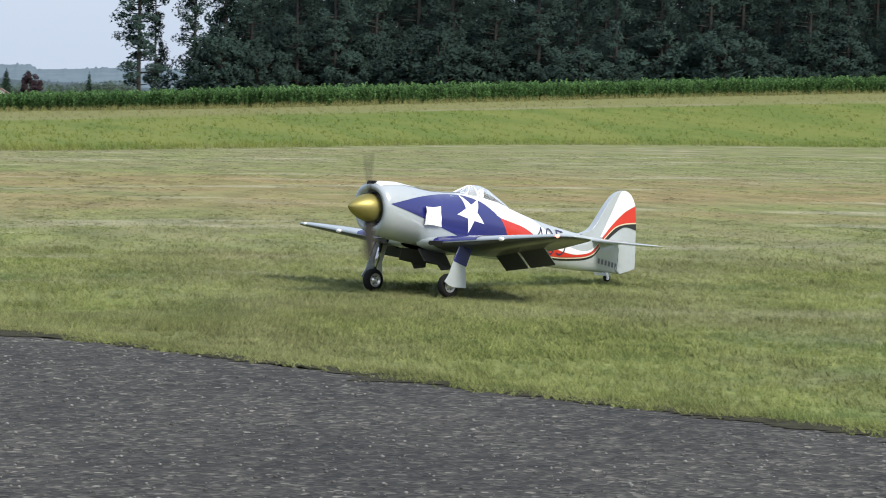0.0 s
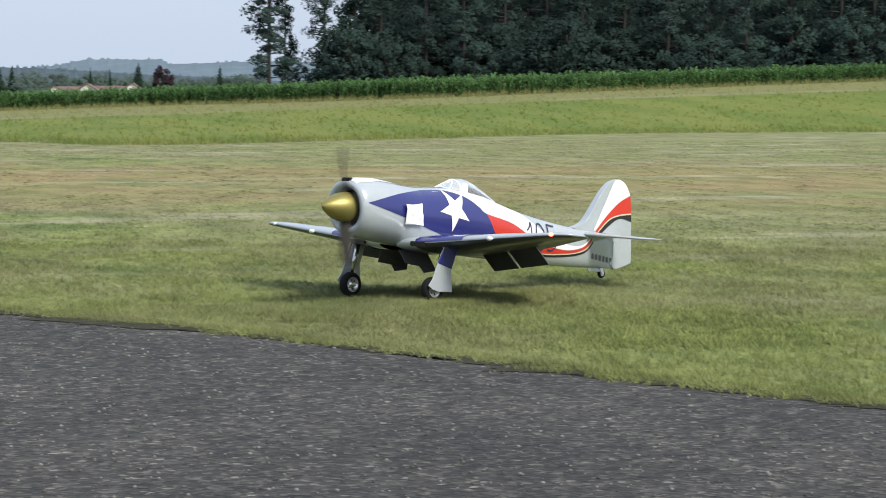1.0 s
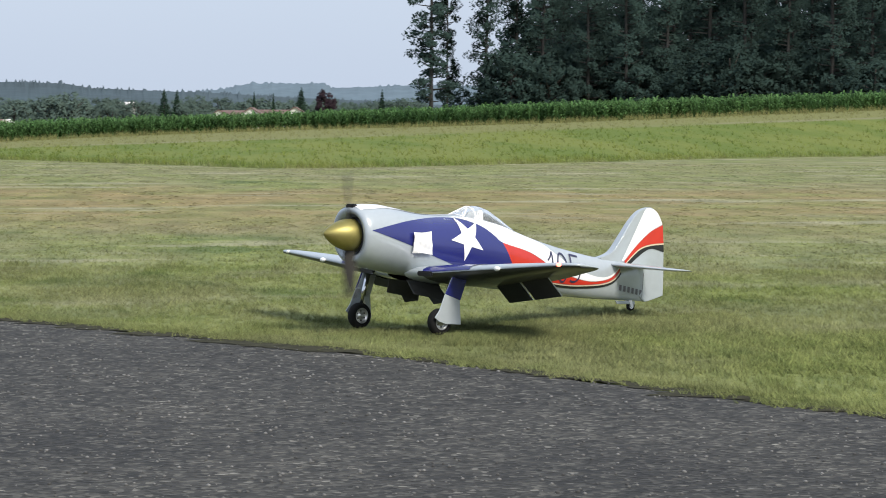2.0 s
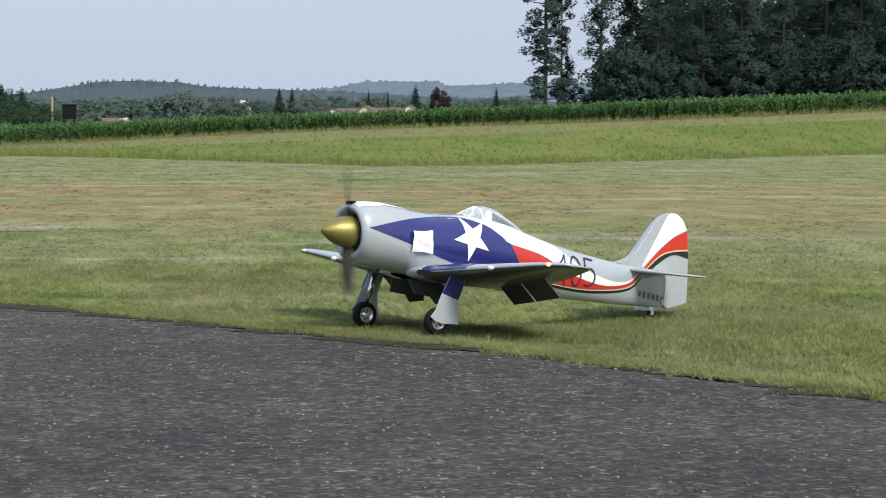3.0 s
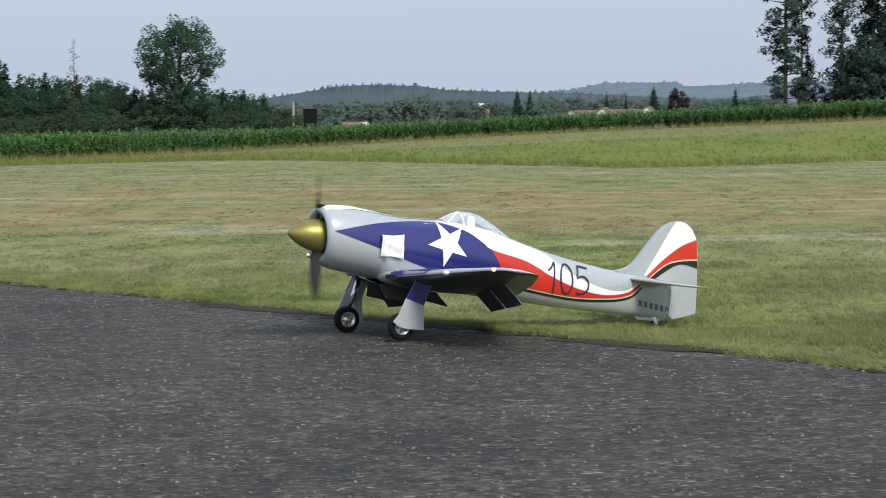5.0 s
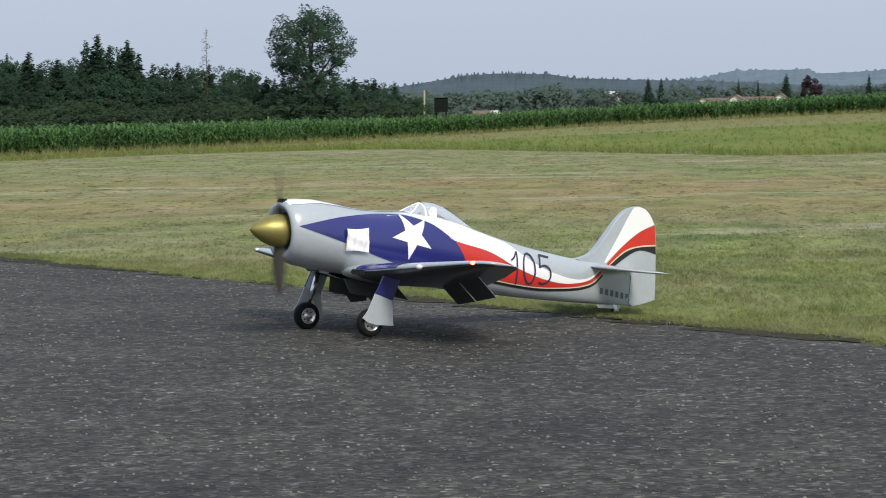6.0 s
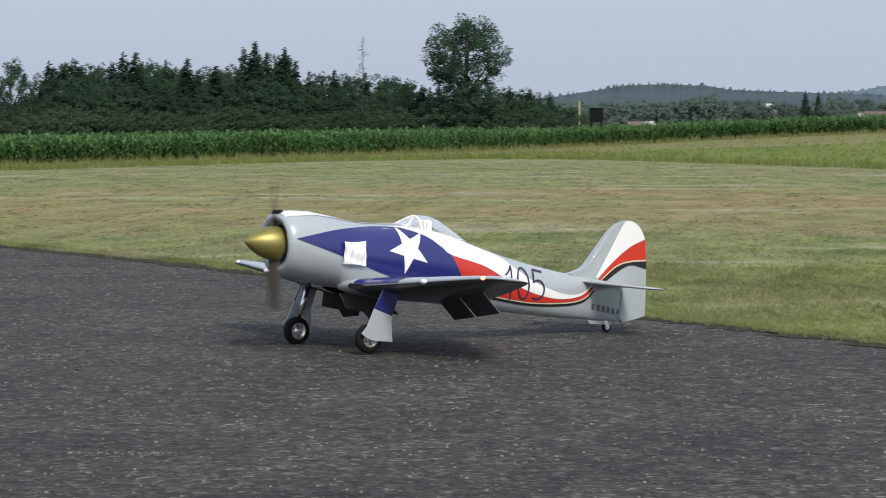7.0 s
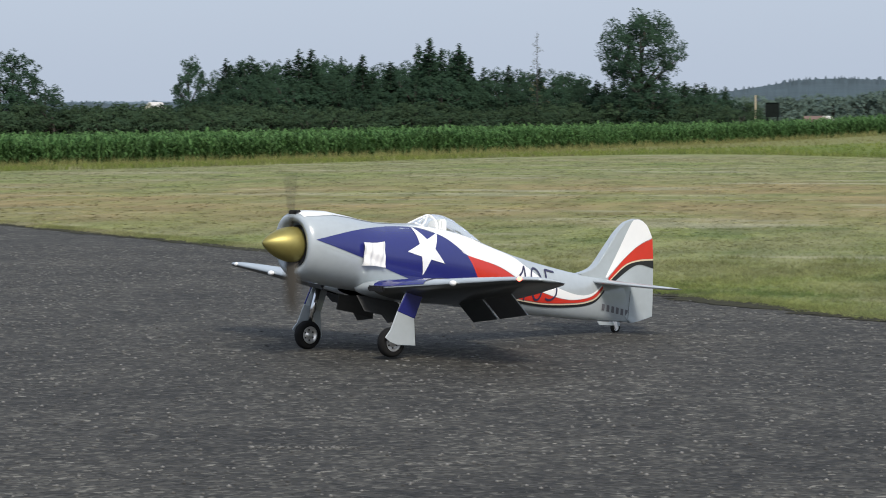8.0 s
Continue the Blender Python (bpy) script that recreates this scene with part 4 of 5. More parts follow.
def fuselage_mesh():
    xs = np.concatenate([[0.445, 0.437, 0.43, 0.415, 0.40], np.linspace(0.37, -2.515, 70)])
    n = 48
    rows = []
    for x in xs:
        t, b, w = hull(x, 1), hull(x, 2), hull(x, 3)
        a = np.arange(n) * 2 * math.pi / n
        c, s = np.cos(a), np.sin(a)
        rows.append(np.stack([np.full(n, x), w * np.sign(c) * np.abs(c) ** (2 / 2.2), (t + b) / 2 + (t - b) / 2 * np.sign(s) * np.abs(s) ** (2 / 2.2)], -1))
    # the cowling's inner wall
    for x, k in ((0.438, 0.84), (0.30, 0.80)):
        r = rows[0].copy()
        mid = r.mean(0)
        r = mid + (r - mid) * k
        r[:, 0] = x
        rows.insert(0, r)
    return np.concatenate(rows), grid_faces(len(rows), n, True)


def smooth_line(points, per=8):
    """A curve through points; a doubled point stays a corner."""
    points = [tuple(q) for q in points]
    for i in range(1, len(points)):
        if points[i] == points[i - 1]:
            return np.concatenate([smooth_line(points[:i], per), smooth_line(points[i:], per)[1:]])
    p = np.array(points, float)
    p = np.concatenate([p[:1], p, p[-1:]])
    k = np.linspace(0, 1, per, endpoint=False)[:, None]
    out = [0.5 * (2 * b + (c - a) * k + (2 * a - 5 * b + 4 * c - d) * k ** 2 + (3 * b - a - 3 * c + d) * k ** 3) for a, b, c, d in zip(p, p[1:], p[2:], p[3:])]
    return np.concatenate(out + [p[-1:]])


def strip(name, material, upper, lower, parent, side, label="", off=0.003, nx=60, nz=10, flat=None):
    """Paint between two lines of (x, z), lying on the fuselage's skin (or on a flat fin)."""
    us, ls = smooth_line(upper), smooth_line(lower)
    s = np.linspace(0, 1, nx)

    def along(p):
        d = np.concatenate([[0], np.cumsum(np.hypot(*np.diff(p, axis=0).T))])
        d /= d[-1]
        return np.stack([np.interp(s, d, p[:, 0]), np.interp(s, d, p[:, 1])], -1)

    U, L = along(us), along(ls)
    v = []
    for u, l in zip(U, L):
        for k in np.linspace(0, 1, nz):
            x, z = u + (l - u) * k
            v.append((x, side * (flat(x, z) if flat else skin(x, z, off)), z))
    f = grid_faces(nx, nz)
    return part(name, (np.array(v), f if side > 0 else f[:, ::-1]), material, parent, label, smooth=True)


def lens_section(n=14, thick=0.13):
    """An aerofoil's outline, from the trailing edge over the top round to below: shares of the chord."""
    u = (1 - np.cos(np.linspace(0, math.pi, n))) / 2
    y = 5 * thick * (0.2969 * np.sqrt(u) - 0.126 * u - 0.3516 * u ** 2 + 0.2843 * u ** 3 - 0.1015 * u ** 4)
    return np.concatenate([np.stack([u[::-1], y[::-1] * 1.1 + 0.006], -1), np.stack([u[1:-1], -y[1:-1] * 0.75 - 0.0], -1)])


PITCH = math.tan(radians(8.5))  # the aeroplane sits tail down


def wing_rows(stations, thick, tilt=PITCH):
    """Sections along y: (y, leading edge x, leading edge z, chord)."""
    sec = lens_section(14, thick)
    rows = []
    for y, x, z, c in stations:
        rows.append(np.stack([x - sec[:, 0] * c, np.full(len(sec), y), z - sec[:, 0] * c * tilt + sec[:, 1] * c], -1))
    return rows, len(sec)


def panel(stations, thick, side, name, material, parent, label="", tilt=PITCH):
    rows, n = wing_rows(stations, thick, tilt)
    v = np.concatenate(rows)
    v[:, 1] *= side
    f = grid_faces(len(rows), n, True)
    # close the tip, section's top to its bottom
    e = (len(rows) - 1) * n
    cap = np.array([[e + i, e + i + 1, e + (n - i - 1) % n, e + (n - i) % n] for i in range(1, n // 2 - 1)])
    f = np.concatenate([f, cap])
    ob = part(name, (v, f if side < 0 else f[:, ::-1]), material, parent, label, smooth=True)
    return ob


WING = [(0.10, 0.02, 0.435, 1.06), (0.30, 0.01, 0.443, 1.02), (0.42, -0.03, 0.450, 0.96), (0.75, -0.06, 0.475, 0.80), (1.1, -0.10, 0.502, 0.63), (1.45, -0.14, 0.528, 0.43), (1.58, -0.16, 0.536, 0.35), (1.66, -0.18, 0.538, 0.285), (1.70, -0.20, 0.538, 0.23), (1.72, -0.23, 0.536, 0.15), (1.725, -0.26, 0.533, 0.07)]
TAIL = [(0.0, -2.12, 0.388, 0.40), (0.25, -2.17, 0.374, 0.35), (0.45, -2.215, 0.362, 0.29), (0.57, -2.25, 0.355, 0.235), (0.63, -2.29, 0.351, 0.17), (0.655, -2.33, 0.349, 0.09)]
FIN = [(-2.02, 0.446), (-2.12, 0.466), (-2.193, 0.505), (-2.29, 0.61), (-2.387, 0.718), (-2.46, 0.78), (-2.518, 0.808), (-2.60, 0.822), (-2.66, 0.805), (-2.715, 0.76), (-2.75, 0.70), (-2.766, 0.64), (-2.770, 0.51), (-2.764, 0.30), (-2.752, 0.12), (-2.735, 0.098), (-2.60, 0.072), (-2.53, 0.064)]


def fin_half(x, z):
    """Half the fin's thickness: thin at the edges."""
    return 0.006 + 0.030 * max(0.0, min(1.0, (x + 2.78) / 0.55)) ** 0.8


def plate(outline, half, name, material, parent, smooth=False):
    """An upright plate from an outline in x and z, thickness by place."""
    bm = bmesh.new()
    left = [bm.verts.new((x, half(x, z), z)) for x, z in outline]
    right = [bm.verts.new((x, -half(x, z), z)) for x, z in outline]
    bm.faces.new(left), bm.faces.new(right[::-1])
    k = len(outline)
    for i in range(k):
        bm.faces.new((left[i], right[i], right[(i + 1) % k], left[(i + 1) % k]))
    bmesh.ops.recalc_face_normals(bm, faces=bm.faces)
    bmesh.ops.bevel(bm, geom=[e for e in bm.edges if len({v.co.y > 0 for v in e.verts}) == 1], offset=0.004, segments=2, affect="EDGES")
    return part(name, bm, material, parent)


def lathe(profile_points, n=40):
    """A body turned about x from (x, radius)."""
    rows = [np.stack([np.full(n, x), r * np.cos(np.arange(n) * 2 * math.pi / n), r * np.sin(np.arange(n) * 2 * math.pi / n)], -1) for x, r in profile_points]
    return np.concatenate(rows), grid_faces(len(rows), n, True)


def wheel(parent, x, y, z, radius, width, name):
    """A wheel that turns about its own y axis: tyre, with its rim beneath it."""
    prof = [(-0.5, 0.60), (-0.5, 0.78), (-0.42, 0.92), (-0.22, 0.99), (0, 1.0), (0.22, 0.99), (0.42, 0.92), (0.5, 0.78), (0.5, 0.60)]
    v, f = lathe([(a * width, b * radius) for a, b in prof], 36)
    tyre = part(name, (v[:, [1, 0, 2]], f), RUBBER, parent, "black rubber tyre on an alloy wheel", smooth=True)
    tyre.matrix_basis = Matrix.Translation((x, y, z))
    v, f = lathe([(-0.44 * width, 0.02 * radius), (-0.46 * width, 0.2 * radius), (-0.30 * width, 0.26 * radius), (-0.26 * width, 0.44 * radius), (-0.46 * width, 0.52 * radius), (-0.46 * width, 0.62 * radius),
                  (0.46 * width, 0.62 * radius), (0.46 * width, 0.52 * radius), (0.26 * width, 0.44 * radius), (0.30 * width, 0.26 * radius), (0.46 * width, 0.2 * radius), (0.44 * width, 0.02 * radius)], 30)
    rim = part("rim", (v[:, [1, 0, 2]], f), ALLOY, tyre, "bright alloy rim", smooth=False)
    for k in range(6):
        a = k * math.pi / 3
        for s in (-1, 1):
            bm = tube(bmesh.new(), [((0.36 * radius * math.cos(a), s * 0.24 * width, 0.36 * radius * math.sin(a)), 0.06 * radius), ((0.36 * radius * math.cos(a), s * 0.33 * width, 0.36 * radius * math.sin(a)), 0.06 * radius)], 6)
            part("wheel_nut", bm, RUBBER, tyre)
    return tyre


def slab(corners, thick, name, material, parent, label=""):
    """A thin sheet from four corners, with real thickness and eased edges."""
    c = [Vector(p) for p in corners]
    nrm = (c[1] - c[0]).cross(c[2] - c[0]).normalized() * thick / 2
    bm = bmesh.new()
    a, b = [bm.verts.new(p + nrm) for p in c], [bm.verts.new(p - nrm) for p in c]
    bm.faces.new(a), bm.faces.new(b[::-1])
    k = len(c)
    for i in range(k):
        bm.faces.new((a[i], b[i], b[(i + 1) % k], a[(i + 1) % k]))
    bmesh.ops.recalc_face_normals(bm, faces=bm.faces)
    bmesh.ops.bevel(bm, geom=bm.edges[:], offset=thick * 0.25, segments=1, affect="EDGES")
    return part(name, bm, material, parent, label)


FIGURES = [[(0.0, 0.70), (0.08, 0.80), (0.17, 1.0), (0.17, 1.0), (0.12, 0.0)],
           [(0.45 + 0.145 * math.sin(k * math.pi / 6), 0.5 + 0.49 * math.cos(k * math.pi / 6)) for k in range(13)],
           [(1.0, 0.97), (0.76, 1.0), (0.76, 1.0), (0.715, 0.56), (0.715, 0.56), (0.82, 0.64), (0.93, 0.60), (0.99, 0.42), (0.965, 0.18), (0.87, 0.03), (0.76, 0.0), (0.68, 0.06)]]


def numerals(x0, z0, width, height, shear, side, parent, material, thick=0.0140):
    """Thin figures painted with a brush's width on the fuselage's side; x falls towards the tail."""
    verts, faces, base = [], [], 0
    for line in FIGURES:
        p = smooth_line(line, 6)
        u = p[:, 0] if side > 0 else 1 - p[:, 0]
        q = np.stack([x0 - u * width, z0 - shear * p[:, 0] + p[:, 1] * (height - 0.05 * p[:, 0])], -1)
        q = q[np.concatenate([[True], np.hypot(*np.diff(q, axis=0).T) > 1e-5])]
        way = np.gradient(q, axis=0)
        way /= np.hypot(way[:, 0], way[:, 1])[:, None] + 1e-9
        across = np.stack([-way[:, 1], way[:, 0]], -1) * thick / 2
        for a, n in zip(q, across):
            for k in (-1, 0, 1):
                x, z = a + n * k
                verts.append((x, side * skin(x, z, 0.0075), z))
        f = grid_faces(len(q), 3) + base
        faces.append(f)
        base += 3 * len(q)
    return part("race_number", (np.array(verts), np.concatenate(faces)), material, parent, "navy blue race number 105")


def star(cx, cz, outer, parent, side, turn):
    bm = bmesh.new()
    c = bm.verts.new((cx, 0, cz))
    ring = []
    for k in range(10):
        a, r = radians(90 + turn + k * 36), outer if k % 2 == 0 else outer * 0.40
        ring.append(bm.verts.new((cx - r * math.cos(a), 0, cz + r * math.sin(a))))
    for k in range(10):
        bm.faces.new((c, ring[k], ring[(k + 1) % 10]))
    bmesh.ops.subdivide_edges(bm, edges=bm.edges[:], cuts=4, use_grid_fill=True)
    for v in bm.verts:
        v.co.y = side * skin(v.co.x, v.co.z, 0.0065)
    return part("star", bm, WHITE, parent, "white five-pointed star")


def aeroplane():
    root = new("model_aeroplane")
    body = part("fuselage", fuselage_mesh(), SILVER, root, smooth=True)
    for side in (1, -1):
        strip("blue_panel", BLUE, [(0.40, 0.775), (0.08, 0.824), (-0.25, 0.838), (-0.46, 0.826), (-0.56, 0.802), (-0.69, 0.755), (-0.80, 0.68), (-0.88, 0.622), (-0.93, 0.54), (-0.98, 0.44)],
              [(0.40, 0.772), (0.074, 0.653), (-0.164, 0.557), (-0.34, 0.49), (-0.45, 0.44), (-0.6, 0.40), (-0.8, 0.39), (-0.97, 0.42)], body, side, "royal blue panel tapering to a point", 0.003, 80, 14)
        strip("white_panel", WHITE, [(-0.46, 0.838), (-0.60, 0.822), (-0.85, 0.775), (-1.1, 0.69), (-1.35, 0.60), (-1.45, 0.53), (-1.6, 0.43), (-1.75, 0.36), (-1.95, 0.30), (-2.1, 0.302), (-2.22, 0.36)],
              [(-0.46, 0.834), (-0.56, 0.807), (-0.69, 0.757), (-0.80, 0.682), (-0.88, 0.624), (-1.18, 0.535), (-1.40, 0.42), (-1.60, 0.335), (-1.8, 0.28), (-1.95, 0.267), (-2.1, 0.285), (-2.22, 0.352)], body, side, "white sweep below the canopy", 0.003, 90, 12)
        strip("red_sweep", RED, [(-0.88, 0.622), (-1.18, 0.532), (-1.40, 0.417), (-1.60, 0.332), (-1.8, 0.277), (-1.95, 0.264), (-2.1, 0.282), (-2.22, 0.349)],
              [(-0.88, 0.618), (-0.93, 0.537), (-0.985, 0.42), (-1.05, 0.37), (-1.217, 0.333), (-1.45, 0.285), (-1.66, 0.255), (-1.9, 0.244), (-2.04, 0.25), (-2.14, 0.275), (-2.225, 0.335)], body, side, "red sweep running to the tail", 0.003, 90, 8)
        line = [(-0.95, 0.395), (-1.05, 0.366), (-1.217, 0.329), (-1.45, 0.281), (-1.66, 0.251), (-1.9, 0.240), (-2.04, 0.246), (-2.14, 0.271), (-2.23, 0.333)]
        strip("cream_line", CREAM, line, [(x - 0.002, z - 0.008) for x, z in line], body, side, "", 0.0045, 90, 2)
        strip("black_line", BLACK, [(x - 0.002, z - 0.008) for x, z in line], [(x - 0.004, z - 0.026) for x, z in line], body, side, "", 0.0040, 90, 3)
        star(-0.505, 0.676, 0.178, body, side, 20)
        numerals(-1.372, 0.288, 0.365, 0.252, 0.012, side, body, NAVY)
        for k in range(6):
            x = -2.205 - 0.052 * k
            z = 0.178 - 0.0115 * k
            strip("registration_bar", GREY_MARK, [(x, z + 0.046), (x - 0.030, z + 0.039)], [(x, z), (x - 0.030, z - 0.007)], body, side, "", 0.004, 4, 4)
    # white paint along the spine, from the cowling to the canopy
    xs = np.linspace(0.425, -0.57, 40)
    v = []
    for x in xs:
        w, t, b = hull(x, 3), hull(x, 1), hull(x, 2)
        reach = np.interp(x, [-0.57, -0.2, 0.1, 0.33, 0.425], [0.03, 0.05, 0.10, 0.135, 0.12])
        for y in np.linspace(-reach, reach, 13):
            u = (1 - min(abs(y) / w, 1) ** 2.2) ** (1 / 2.2)
            v.append((x, y, (t + b) / 2 + (t - b) / 2 * u + 0.003))
    part("white_spine", (np.array(v), grid_faces(40, 13)), WHITE, body, "white paint along the top", smooth=True)
    # sheet of paper taped over the exhausts, on one side
    strip("taped_sheet", PAPER, [(0.045, 0.745), (-0.05, 0.738), (-0.137, 0.745)], [(0.062, 0.592), (-0.03, 0.588), (-0.118, 0.572)], body, 1, "crumpled white sheet taped to the side", nx=30, nz=26,
          flat=lambda x, z: skin(x, z, 0.020 + 0.007 * math.sin(31 * x + 44 * z) * math.sin(58 * x - 21 * z + 1) + 0.004 * math.sin(120 * x + 30 * z) + 0.014 * max(0.0, (0.63 - z) / 0.06) * max(0.0, math.sin(48 * x + 1.5))))
    # intake lip, engine front
    bm = bmesh.new()
    box(bm, 0.395, 0.435, -0.05, 0.05, 0.925, 0.962)
    bmesh.ops.bevel(bm, geom=bm.edges[:], offset=0.008, segments=2, affect="EDGES")
    part("air_intake", bm, BLACK, root, "black intake on top of the cowling")
    v, f = lathe([(0.33, 0.02), (0.33, 0.19)], 32)
    v[:, 2] += 0.738
    part("engine_front", (v, f), BLACK, root)

    # spinner and propeller, on the thrust line
    axis = Matrix.Translation((0.44, 0.0, 0.738)) @ Matrix.Rotation(radians(-5.0), 4, "Y")
    prof = [(-0.03, 0.005), (-0.03, 0.112), (-0.02, 0.117), (0.0, 0.118), (0.04, 0.114), (0.08, 0.104), (0.12, 0.089), (0.16, 0.068), (0.19, 0.048), (0.21, 0.032), (0.225, 0.018), (0.232, 0.006), (0.234, 0.0005)]
    spin = part("spinner", lathe(prof, 44), GOLD, root, "pointed gold spinner", smooth=True)
    spin.matrix_basis = axis
    v, f = lathe([(-0.055, 0.02), (-0.055, 0.128), (-0.036, 0.131), (-0.032, 0.128), (-0.032, 0.02)], 36)
    part("backplate", (v, f), BLACK, spin, "black spinner backplate")
    prop = part("propeller", lathe([(-0.028, 0.01), (-0.028, 0.06), (0.02, 0.06), (0.02, 0.01)], 20), BLADE, root)
    prop.matrix_basis = axis
    for s in (1, -1):
        sec = lens_section(8, 0.16)
        rows = []
        for r, c, tw in ((0.06, 0.05, 62), (0.14, 0.082, 48), (0.23, 0.100, 37), (0.33, 0.095, 29), (0.41, 0.074, 24), (0.455, 0.036, 21), (0.47, 0.014, 20)):
            a = radians(tw)
            u, w = (sec[:, 0] - 0.4) * c, sec[:, 1] * c
            rows.append(np.stack([u * math.sin(a) + w * math.cos(a), s * (u * math.cos(a) - w * math.sin(a)), np.full(len(sec), s * r)], -1))
        part("blade", (np.concatenate(rows), grid_faces(len(rows), len(sec), True)), BLADE, prop, smooth=True)

    # wings
    for side in (1, -1):
        wing = panel(WING, 0.13, side, "wing", SILVER, root, "tapered wing, blue at the root and dark grey below")
        low = [(y, x + 0.001, z - 0.004, c - 0.006) for y, x, z, c in WING[1:-1]]
        sec = lens_section(14, 0.13)
        under = sec[13:]
        v = []
        for y, x, z, c in low:
            for u, w in under:
                v.append((x - u * c, side * y, z - u * c * PITCH + w * c * 1.02 - 0.002))
        f = grid_faces(len(low), len(under))
        part("wing_underside", (np.array(v), f if side > 0 else f[:, ::-1]), UNDERSIDE, wing, "dark grey underside", smooth=True)
        over = sec[:14]
        v = []
        for y, x, z, c in WING[1:4]:
            for u, w in over[1:]:
                v.append((x + 0.003 - u * c, side * y, z - u * c * PITCH + w * c * 1.02 + 0.004))
        f = grid_faces(3, 13)
        part("blue_wing_root", (np.array(v), f if side < 0 else f[:, ::-1]), BLUE, wing, "blue paint over the wing root", smooth=True)
        # root intake in the leading edge
        bm = box(bmesh.new(), 0.0, 0.028, min(side * 0.255, side * 0.42), max(side * 0.255, side * 0.42), 0.425, 0.462)
        bmesh.ops.bevel(bm, geom=bm.edges[:], offset=0.009, segments=2, affect="EDGES")
        part("root_intake", bm, BLACK, wing, "dark intake slot in the leading edge")
        # landing light and navigation lamp
        bm = bmesh.new()
        bmesh.ops.create_uvsphere(bm, u_segments=12, v_segments=8, radius=0.018)
        for vv in bm.verts:
            vv.co = Vector((vv.co.x * 1.2 - 0.083, vv.co.y * 1.6 + side * 1.02, vv.co.z + 0.498))
        part("landing_light", bm, WHITE, wing, "small white lamp on the leading edge", smooth=True)
        bm = bmesh.new()
        bmesh.ops.create_uvsphere(bm, u_segments=12, v_segments=8, radius=0.014)
        for vv in bm.verts:
            vv.co = Vector((vv.co.x * 1.2 - 0.165, vv.co.y * 1.5 + side * 1.58, vv.co.z + 0.540))
        part("navigation_lamp", bm, LAMP_RED if side > 0 else WHITE, wing, "red navigation lamp near the tip" if side > 0 else "", smooth=True)
        # flaps hang down from the trailing edge, in two panels
        for y0, y1, drop in ((0.36, 0.68, 0.14), (0.72, 1.08, 0.14)):
            def rear(y, k):
                _, x, z, c = [np.interp(y, [w[0] for w in WING], [w[i] for w in WING]) for i in range(4)]
                return float(x - k * c), float(z - k * c * PITCH)
            (xa, za), (xb, zb) = rear(y0, 0.64), rear(y1, 0.64)
            slab([(xa, side * y0, za - 0.022), (xb, side * y1, zb - 0.02), (xb - 0.14, side * y1, zb - drop - 0.03), (xa - 0.14, side * y0, za - drop - 0.03)], 0.012, "flap", FLAP_DARK if y0 > 0.5 else UNDERSIDE, root, "dark lowered flap")
            slab([(xb + 0.004, side * (y1 + 0.004), zb - 0.02), (xb - 0.004, side * (y1 + 0.004), zb - 0.02), (xb - 0.144, side * (y1 + 0.004), zb - drop - 0.03), (xb - 0.136, side * (y1 + 0.004), zb - drop - 0.03)], 0.006, "flap_rib", SILVER, root, "pale edge of the flap")
        # undercarriage
        leg = part("oleo_leg", tube(bmesh.new(), [((-0.125, side * 0.50, 0.44), 0.022), ((-0.052, side * 0.488, 0.25), 0.022), ((-0.050, side * 0.487, 0.245), 0.015), ((0.0, side * 0.478, 0.11), 0.015)], 14), CHROME, root, "chromed oleo leg", smooth=True)
        part("axle", tube(bmesh.new(), [((0, side * 0.43, 0.098), 0.010), ((0, side * 0.52, 0.098), 0.010)], 10), ALLOY, leg)
        slab([(-0.05, side * 0.487, 0.24), (-0.075, side * 0.487, 0.18), (-0.035, side * 0.487, 0.12), (-0.02, side * 0.487, 0.125)], 0.014, "torque_link", ALLOY, leg)
        y = side * 0.525
        door = slab([(-0.015, y, 0.305), (-0.15, y, 0.25), (-0.152, y, 0.16), (-0.156, y, 0.070), (-0.01, y, 0.083), (0.05, y, 0.105), (0.088, y, 0.137), (0.045, y, 0.185)], 0.008, "gear_door", SILVER, root, "silver grey door beside the wheel")
        slab([(-0.085, y + side * 0.012, 0.43), (-0.225, y + side * 0.012, 0.42), (-0.152, y + side * 0.003, 0.246), (-0.013, y + side * 0.003, 0.302)], 0.010, "upper_door", BLUE, door, "blue upper half of the door")
        slab([(-0.09, y - side * 0.004, 0.43), (-0.22, y - side * 0.004, 0.42), (-0.148, y - side * 0.008, 0.250), (-0.018, y - side * 0.008, 0.298)], 0.006, "inner_lining", SILVER, door, "silver grey inner face of the door")
        # open bay doors under the belly
        slab([(0.0, side * 0.10, 0.39), (-0.30, side * 0.10, 0.35), (-0.33, side * 0.17, 0.205), (-0.20, side * 0.17, 0.20), (-0.16, side * 0.16, 0.255), (-0.02, side * 0.16, 0.285)], 0.008, "bay_door", FLAP_DARK, root, "dark open bay door")

    # tail
    fin = plate([tuple(p) for p in smooth_line(FIN, 4)], fin_half, "fin", SILVER, root)
    half = lambda x, z: fin_half(x, z) + 0.003
